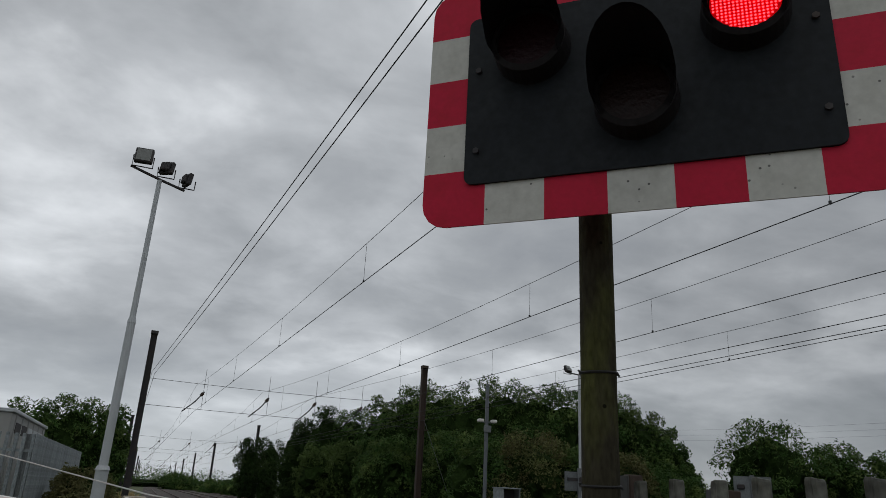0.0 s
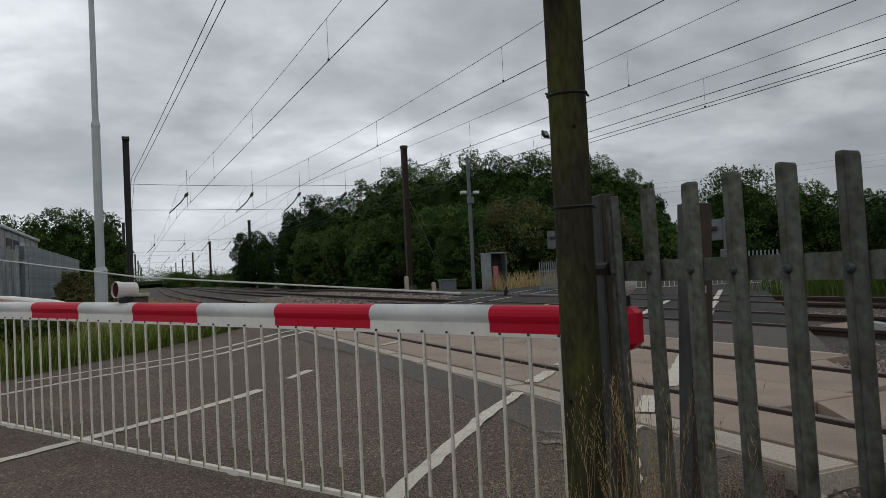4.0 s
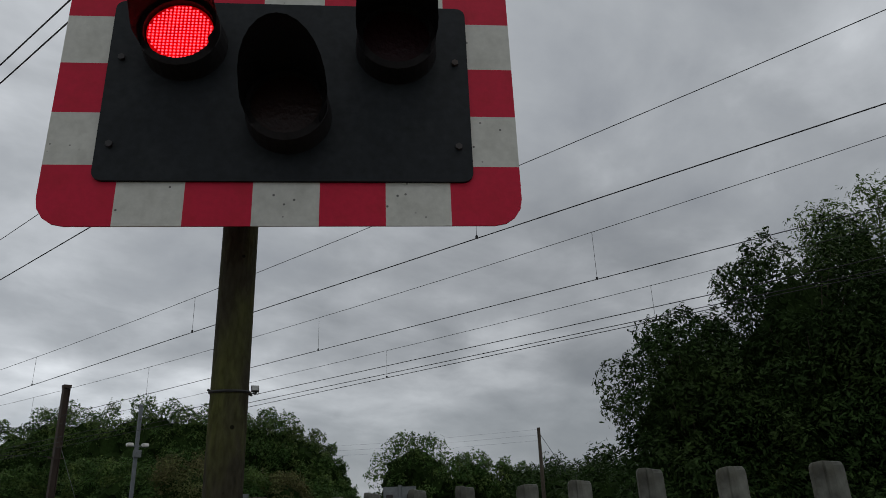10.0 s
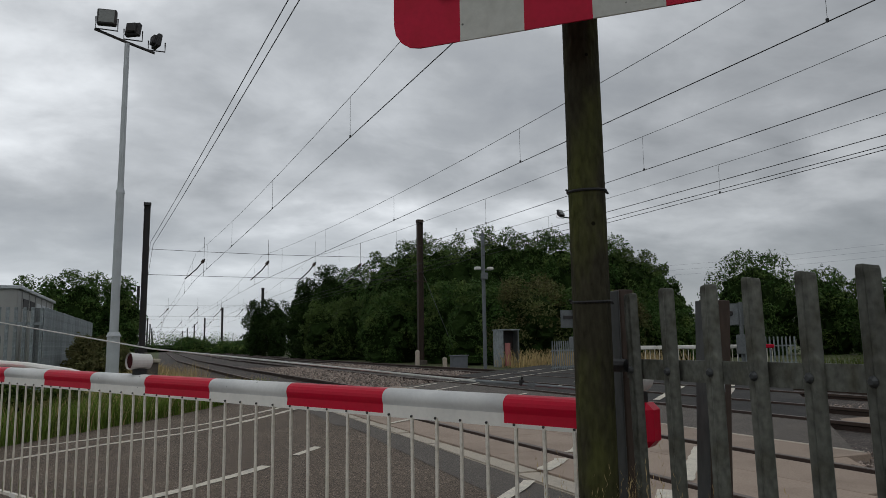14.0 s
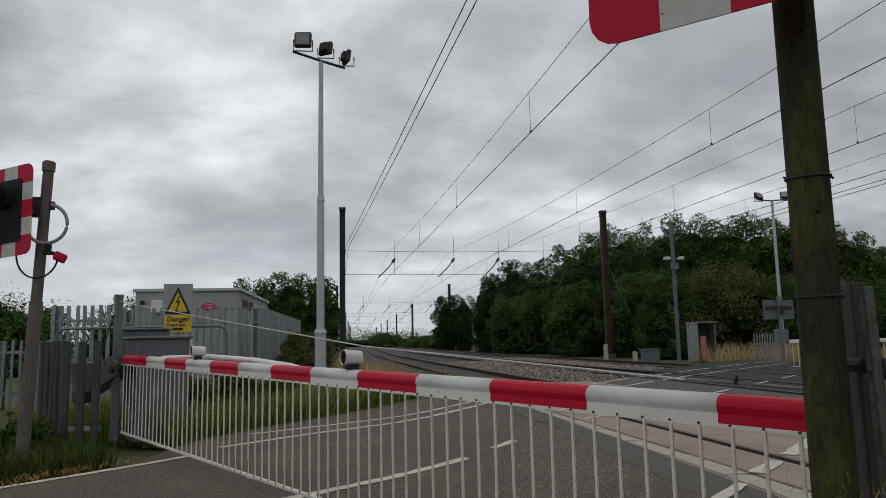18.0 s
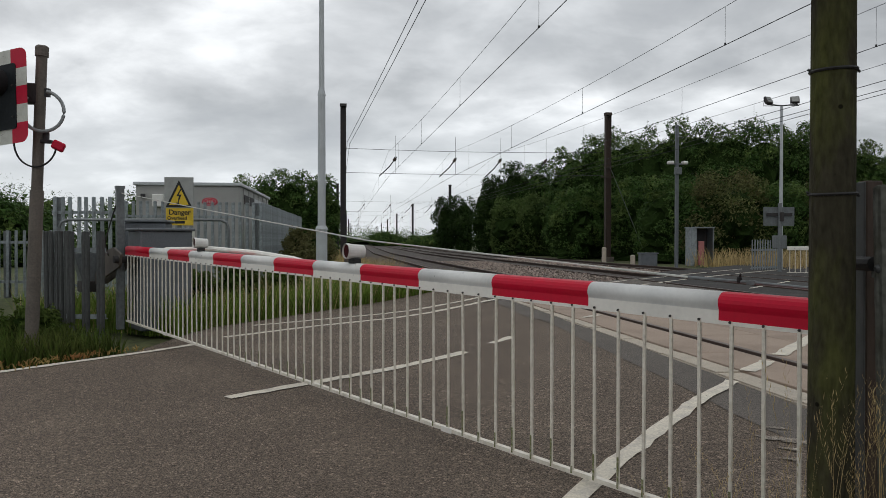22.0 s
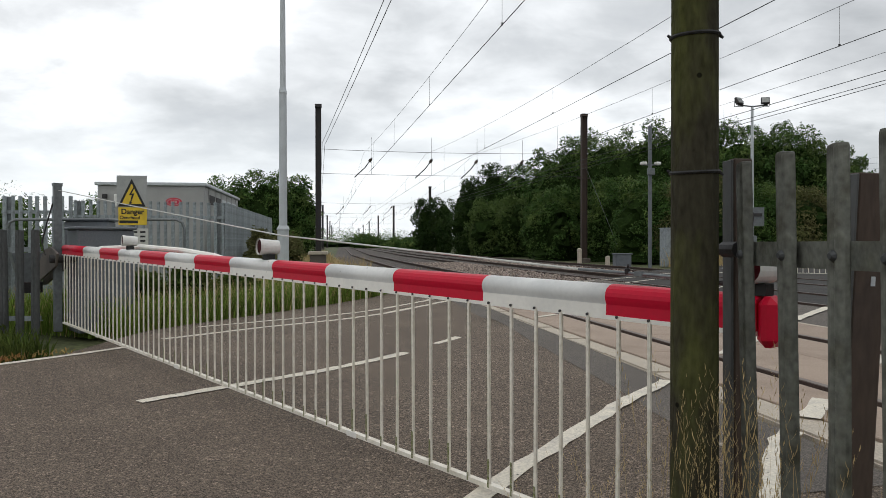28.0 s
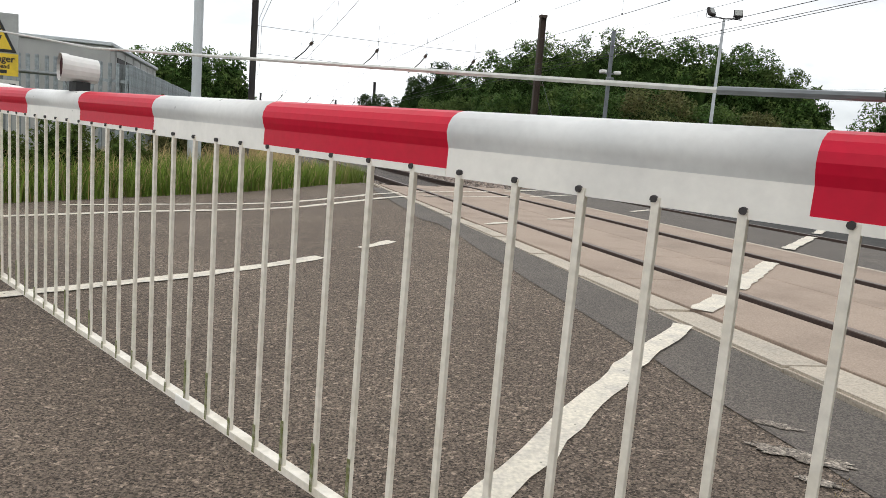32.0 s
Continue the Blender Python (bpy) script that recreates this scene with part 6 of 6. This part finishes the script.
def make_danger_sign():
    t = thing("danger_sign", "yellow and white overhead line danger sign on a steel post", "sign", pose(-2.76, 11.83, 0))
    bm = B(); box(bm, (0, 0.04, 0.75), (0.06, 0.06, 1.6))
    part("post", bm, GALV, t)
    bm = B(); box(bm, (0, 0, 1.92), (0.49, 0.012, 0.54), bevel=0.003)
    part("upper_plate", bm, PLATEGREY, t, "pale grey upper plate")
    bm = B(); box(bm, (0.012, 0, 1.50), (0.46, 0.012, 0.30), bevel=0.003)
    lower = part("lower_plate", bm, YELLOW, t, "yellow lower plate")
    for s, z, mm, nm in ((0.315, -0.0075, INK, "triangle_border"), (0.232, -0.0105, YELLOW, "triangle")):
        bm = B()
        o = [(0.82 * s * math.cos(radians(a)), s * math.sin(radians(a))) for a in (90, 210, 330)]
        slab(bm, o, 0, 0.003)
        bmesh.ops.transform(bm, matrix=pose(0, z, 1.822, 90, 0, 0), verts=bm.verts)
        part(nm, bm, mm, t, "black-edged warning triangle")
    bm = B()
    slab(bm, [(0.03, 0.12), (-0.035, 0.015), (0.005, 0.02), (-0.02, -0.075), (-0.035, -0.06), (-0.025, -0.105), (0.012, -0.075), (-0.004, -0.07), (0.04, 0.04), (0.0, 0.035), (0.045, 0.115)], 0, 0.003)
    bmesh.ops.transform(bm, matrix=pose(-0.002, -0.0135, 1.835, 90, 0, 0) @ Matrix.Diagonal((1.15, 1.35, 1, 1)), verts=bm.verts)
    part("lightning_bolt", bm, INK, t, "black lightning bolt")
    text_part("Danger", 0.125, pose(0.012, -0.0075, 1.575, 90, 0, 0), t, INK)
    text_part("Overhead", 0.082, pose(-0.03, -0.0075, 1.475, 90, 0, 0), t, INK)
    bm = B(); box(bm, (-0.05, -0.008, 1.405), (0.30, 0.003, 0.045))
    part("text_bar", bm, INK, t)


make_danger_sign()


def make_hoop():
    t = thing("hoop_rail", "bent galvanised tube guard rail behind the barrier machine", "railing", pose(0, 0, 0))
    bm = B()
    tube(bm, [(-4.93, 12.3, -0.1), (-4.93, 12.3, 1.30), (-4.89, 12.3, 1.40), (-4.79, 12.3, 1.45), (-3.4, 12.3, 1.46), (-2.14, 12.3, 1.46), (-2.04, 12.3, 1.41), (-2.0, 12.3, 1.30), (-2.0, 12.3, -0.1)], 0.026, 8)
    part("tube", bm, GALV, t)
    n = thing("notice_board", "small white notice with dark bars of text below the danger sign", "sign", pose(-2.68, 11.7, 0))
    bm = B(); box(bm, (0, 0, 1.12), (0.42, 0.012, 0.34))
    part("plate", bm, SIGN_WHITE, n)
    for r in range(4):
        for q in range(3):
            bm = B(); box(bm, (-0.13 + 0.13 * q, -0.008, 1.23 - 0.075 * r), (0.085, 0.004, 0.03))
            part("text_bar", bm, INK, n)
    bm = B(); box(bm, (0, 0.03, 0.5), (0.05, 0.05, 1.3))
    part("post", bm, GALV, n)
    c = thing("control_box", "mid-grey steel control box with a small label plate beside the machine", "cabinet", pose(-2.355, 8.55, -0.1))
    bm = B(); box(bm, (0, 0, 1.21), (0.50, 0.34, 0.40), bevel=0.012)
    part("body", bm, MACHINEGREY, c)
    bm = B(); box(bm, (0, 0.02, 0.5), (0.10, 0.10, 1.05))
    part("leg", bm, DARKSTEEL, c)
    bm = B(); box(bm, (0, 0, 1.43), (0.56, 0.40, 0.03), bevel=0.008)
    part("lid", bm, MACHINEGREY, c)
    bm = B(); box(bm, (0.10, -0.173, 1.25), (0.14, 0.005, 0.08))
    part("label_plate", bm, SIGN_WHITE, c)


make_hoop()


def make_second_signal():
    t = thing("road_signal", "grey-brown steel post carrying a red and white bordered signal head", "crossing signal", pose(-2.85, 6.33, -0.05) @ pose(0, 0, 0, 0, 2.2, 0))
    bm = B(); cyl(bm, (0, 0, 0), (0, 0, 1.62), 0.062, seg=18); cyl(bm, (0, 0, 1.62), (0, 0, 3.0), 0.052, 0.050, seg=18)
    part("post", bm, GREYBROWN, t, "grey-brown steel post", smooth=False)
    bm = B(); cyl(bm, (0, 0, 2.93), (0, 0, 3.02), 0.061, seg=18); cyl(bm, (0, 0, 3.02), (0, 0, 3.035), 0.061, 0.045, seg=18)
    part("post_cap", bm, GREYBROWN, t, "steel cap on the post")
    head = new("signal_head"); head.parent = t
    head.matrix_basis = pose(-0.62, 0.12, 2.46, 0, -5, SECOND_YAW)
    signal_head(head, ((*LEFT_LENS, "red"), (*RIGHT_LENS, "red"), (*AMBER, "amber")), reach=0.38, side=0.58)
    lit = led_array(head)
    bm = B(); box(bm, (-0.07, 0, 2.56), (0.16, 0.09, 0.20), bevel=0.01); box(bm, (-0.26, 0.03, 2.56), (0.34, 0.05, 0.09), bevel=0.01); box(bm, (0.055, 0, 2.58), (0.06, 0.05, 0.08))
    part("clamp", bm, DARKSTEEL, t, "black clamp between post and head")
    bm = B(); tube(bm, [(0.06 + 0.195 * math.sin(a), -0.08, 2.385 + 0.195 * math.cos(a)) for a in [0.15 + 5.3 * k / 30 for k in range(31)]], 0.017, 8)
    part("cable_loop", bm, mat("grey_conduit", (0.30, 0.32, 0.33), 0.5, scale=8, vary=0.1), t, "grey looped cable conduit")
    bm = B(); tube(bm, [(0.0 + 0.195 * math.cos(a), -0.07, 2.08 + 0.235 * math.sin(a)) for a in [math.pi * (1 + k / 20) for k in range(21)]], 0.009, 6)
    part("thin_cable", bm, RUBBER, t, "thin black cable")
    bm = B(); box(bm, (0.08, -0.02, 2.10), (0.11, 0.05, 0.035), bevel=0.006); box(bm, (0.075, -0.02, 2.15), (0.05, 0.05, 0.09), bevel=0.008)
    part("bell_bracket", bm, DARKSTEEL, t)
    bm = B(); box(bm, (0, 0, 0), (0.115, 0.11, 0.085), pose(0.20, -0.04, 2.06, 0, 22, 20), bevel=0.012)
    part("sounder", bm, SIGN_RED, t, "small red warning sounder")
    return lit


SECOND_LIT = make_second_signal()


def make_phone():
    t = thing("emergency_phone_sign", "white emergency telephone notice above a grey phone cabinet on a post", "sign", pose(-4.42, 8.2, -0.1))
    bm = B(); box(bm, (0.12, 0.06, 0.82), (0.06, 0.06, 1.66))
    part("post", bm, GALV, t)
    bm = B(); box(bm, (0, 0, 1.50), (0.40, 0.012, 0.37), bevel=0.004)
    part("plate", bm, SIGN_WHITE, t, "white notice plate")
    for k, w in enumerate(("IN EMERGENCY", "PHONE", "SIGNALMAN")):
        text_part(w, 0.062, pose(0, -0.0075, 1.60 - 0.10 * k, 90, 0, 0), t, INK)
    bm = B(); box(bm, (0.02, -0.02, 1.10), (0.26, 0.22, 0.34), bevel=0.015)
    part("phone_cabinet", bm, GREYPAINT, t, "grey telephone cabinet")


make_phone()
palisade("spaced galvanised pales beside the counterweight of the machine", (-2.96, 7.62), (-2.63, 7.58), 1.24, pitch=0.17, rails=(0.25, 1.02), mesh=pale_mesh(1.24, 0.095, d=0.030, material=FLANGEGREY), seed=17, lean=0.8, bolts=False, group="machine fences")

# ---------------------------------------------------------------- far side of the crossing
def make_board_back():
    t = thing("road_signal", "grey back of a second signal head beyond the far barrier", "crossing signal", pose(17.08, 16.15, -0.05, 0, 0, -42))
    bm = B(); cyl(bm, (0, 0, 0), (0, 0, 2.30), 0.06, seg=12)
    part("post", bm, GALV, t)
    bm = B(); box(bm, (0, 0.08, 1.93), (1.05, 0.02, 0.68), bevel=0.02)
    part("back_panel", bm, GALV, t, "grey back of the signal board")
    for s in (-1, 1):
        bm = B(); box(bm, (0.33 * s, 0.02, 1.96), (0.22, 0.10, 0.14), bevel=0.02)
        part("lamp_back", bm, DARKSTEEL, t, "dark lamp back")
    bm = B(); box(bm, (0, -0.02, 1.0), (0.34, 0.24, 0.6), bevel=0.02)
    part("control_box", bm, GALV, t, "grey control box")


make_board_back()


def make_far_side():
    t = thing("road_signal", "back of the far crossing signal head on its post", "crossing signal", pose(13.6, 20.1, -0.05))
    bm = B(); cyl(bm, (0, 0, 0), (0, 0, 2.35), 0.06, seg=12)
    part("post", bm, GALV, t)
    bm = B(); box(bm, (0, 0.06, 1.93), (1.04, 0.02, 0.60), bevel=0.004)
    part("back_panel", bm, GALV, t, "grey back of the signal board")
    bm = B(); box(bm, (0, 0.03, 1.99), (0.86, 0.03, 0.10)); box(bm, (0.02, -0.05, 1.92), (0.12, 0.12, 0.30), bevel=0.02)
    part("rear_strap", bm, DARKSTEEL, t, "dark strap and bracket across the back")
    bm = B(); box(bm, (0.05, 0.1, 1.12), (0.36, 0.26, 0.42), bevel=0.02)
    part("control_box", bm, GALV, t, "grey control box")
    palisade("pale grey palisade fence on the far side of the crossing", (13.55, 21.6), (15.1, 22.4), 1.15, rails=(0.25, 0.85), mesh=pale_mesh(1.2), seed=21, lean=0.4, bolts=False, group="far fences")
    palisade("pale grey palisade fence on the far side of the crossing", (21.5, 21.0), (23.4, 19.95), 1.25, rails=(0.25, 0.9), mesh=pale_mesh(1.25), seed=22, lean=0.4, bolts=False, group="far fences")
    c = thing("relay_cupboard", "grey steel cupboard with a faded red board inside", "cabinet", pose(15.5, 30.3, -0.05))
    for nm, p, s, mm in (("side_panel", (0.26, 0.3, 0.88), (0.26, 0.62, 1.76), FENCEGREY), ("roof_panel", (0.68, 0.3, 1.785), (1.18, 0.7, 0.05), FENCEGREY), ("back_panel", (0.72, 0.6, 0.88), (1.1, 0.03, 1.72), DARKSTEEL), ("side_panel", (1.22, 0.3, 0.88), (0.05, 0.6, 1.76), GALV), ("red_board", (0.62, 0.02, 0.60), (0.28, 0.06, 1.1), PINK)):
        bm = B(); box(bm, p, s, bevel=0.008)
        part(nm, bm, mm, c)
    f = thing("far_barrier", "lowered white and red barrier with a skirt across the far road", "barrier", pose(18.6, 16.4, 0, 0, 0, 148))
    for k in range(10):
        bm = B(); box(bm, (0.3 + 0.6 * k, 0, 0.88), (0.6, 0.09, 0.12), bevel=0.02)
        part("white_stripe" if k else "red_stripe", bm, WHITE if k else RED, f)
    bm = B(); box(bm, (3.0, 0, 0.12), (6.0, 0.03, 0.04))
    part("skirt_rail", bm, BAR, f)
    for k in range(40):
        bm = B(); box(bm, (0.07 + 0.15 * k, 0, 0.48), (0.022, 0.012, 0.74))
        part("skirt_bar", bm, BAR, f)


make_far_side()


def utility_pole():
    t = thing("utility_pole", "wooden utility pole carrying thin wires in the distance", "pole", pose(20.6 * 1.9, 13.3 * 1.9 + 1, -0.1))
    bm = B(); cyl(bm, (0, 0, 0), (0, 0, 6.6), 0.14, 0.10, seg=10)
    part("shaft", bm, BARK, t)
    for dz in (0, 0.35, 0.7):
        bm = B(); tube(bm, [(0, 0, 6.5 - dz), (-8, 5, 5.75 - 0.85 * dz), (-20, 14, 5.2 - 0.7 * dz)], 0.0035, 5)
        part("wire", bm, WIRE, t)
    bm = B(); tube(bm, [(0, 0, 6.3), (1.2, -1.2, 3.5), (2.4, -2.4, 0.0)], 0.015, 5)
    part("stay", bm, WIRE, t)


utility_pole()


def small_trackside():
    for x, y, h in ((12.6, 33.5, 0.85), (13.3, 31.5, 0.5)):
        t = thing("marker_post", "small pale trackside marker post", "post", pose(x, y, -0.05))
        bm = B(); box(bm, (0, 0, h / 2), (0.2, 0.2, h), bevel=0.05)
        part("post", bm, KERB, t)
    t = thing("bridge_railing", "open steel parapet railing beside the line", "railing", pose(13.9, 62, -0.05, 0, 0, 100))
    for z in (0.35, 0.75, 1.15, 1.5):
        bm = B(); box(bm, (3.5, 0, z), (7.0, 0.05, 0.06))
        part("rail", bm, RUSTMAST, t)
    for k in range(9):
        bm = B(); box(bm, (0.875 * k, 0, 0.75), (0.07, 0.07, 1.5))
        part("post", bm, RUSTMAST, t)
    t = thing("trackside_box", "low dark equipment box beside the far track", "cabinet", pose(12.95, 28.9, -0.05))
    bm = B(); box(bm, (0, 0, 0.30), (0.72, 0.4, 0.60), bevel=0.03)
    part("body", bm, MACHINEGREY, t)
    bm = B(); box(bm, (0, 0, 0.62), (0.80, 0.46, 0.05), bevel=0.015)
    part("lid", bm, MACHINEGREY, t)


small_trackside()


def track_cover():
    t = thing("cable_cover", "tilted white plastic cable cover lying between the far rails", "cover", pose(8.35, 4.75, 0.07, 0, 0, 38))
    bm = B(); prism(bm, [(-0.12, 0.0), (-0.07, 0.08), (0.08, 0.11), (0.12, 0.0)], -0.14, 0.14)
    part("lid", bm, PLATEGREY, t, "pale plastic lid")
    h = thing("black_hose", "thick black hose lying beside the rail", "hose", pose(8.75, 4.45, 0.09))
    bm = B(); tube(bm, [(-0.25, 0.12, 0.02), (0.0, 0.0, 0.05), (0.22, -0.14, 0.04), (0.45, -0.33, 0.0)], 0.036, 10)
    part("tube", bm, RUBBER, h)


track_cover()


def wild_flower(x, y, h, r, seed):
    """A white umbel on a thin stem."""
    rnd = random.Random(seed)
    t = thing("wild_flower", "white umbel flower on a thin green stem by the fence", "flower", pose(x, y, -0.03), group="wild flowers by the fence")
    bm = B(); tube(bm, [(0, 0, 0), (0.01, 0.01, h * 0.6), (0.02, 0.0, h)], 0.0018, 5)
    part("stem", bm, BLADE, t)
    bm = B()
    for k in range(44):
        a, q = rnd.uniform(0, 6.28), r * math.sqrt(rnd.random())
        bmesh.ops.create_icosphere(bm, subdivisions=1, radius=0.0033, matrix=Matrix.Translation((0.02 + q * math.cos(a), q * math.sin(a), h + 0.012 * (1 - q / r) + rnd.uniform(-0.003, 0.003))))
    part("umbel", bm, UMBEL, t, "creamy white flower head")


for k, (x, y, h, r) in enumerate(((1.78, 0.36, 0.33, 0.03), (1.80, 0.28, 0.27, 0.035), (1.66, 0.50, 0.36, 0.022), (1.86, 0.15, 0.30, 0.03), (1.92, 0.02, 0.26, 0.04), (1.60, 0.56, 0.38, 0.02), (1.83, 0.42, 0.38, 0.03))):
    wild_flower(x, y, h, r, k)


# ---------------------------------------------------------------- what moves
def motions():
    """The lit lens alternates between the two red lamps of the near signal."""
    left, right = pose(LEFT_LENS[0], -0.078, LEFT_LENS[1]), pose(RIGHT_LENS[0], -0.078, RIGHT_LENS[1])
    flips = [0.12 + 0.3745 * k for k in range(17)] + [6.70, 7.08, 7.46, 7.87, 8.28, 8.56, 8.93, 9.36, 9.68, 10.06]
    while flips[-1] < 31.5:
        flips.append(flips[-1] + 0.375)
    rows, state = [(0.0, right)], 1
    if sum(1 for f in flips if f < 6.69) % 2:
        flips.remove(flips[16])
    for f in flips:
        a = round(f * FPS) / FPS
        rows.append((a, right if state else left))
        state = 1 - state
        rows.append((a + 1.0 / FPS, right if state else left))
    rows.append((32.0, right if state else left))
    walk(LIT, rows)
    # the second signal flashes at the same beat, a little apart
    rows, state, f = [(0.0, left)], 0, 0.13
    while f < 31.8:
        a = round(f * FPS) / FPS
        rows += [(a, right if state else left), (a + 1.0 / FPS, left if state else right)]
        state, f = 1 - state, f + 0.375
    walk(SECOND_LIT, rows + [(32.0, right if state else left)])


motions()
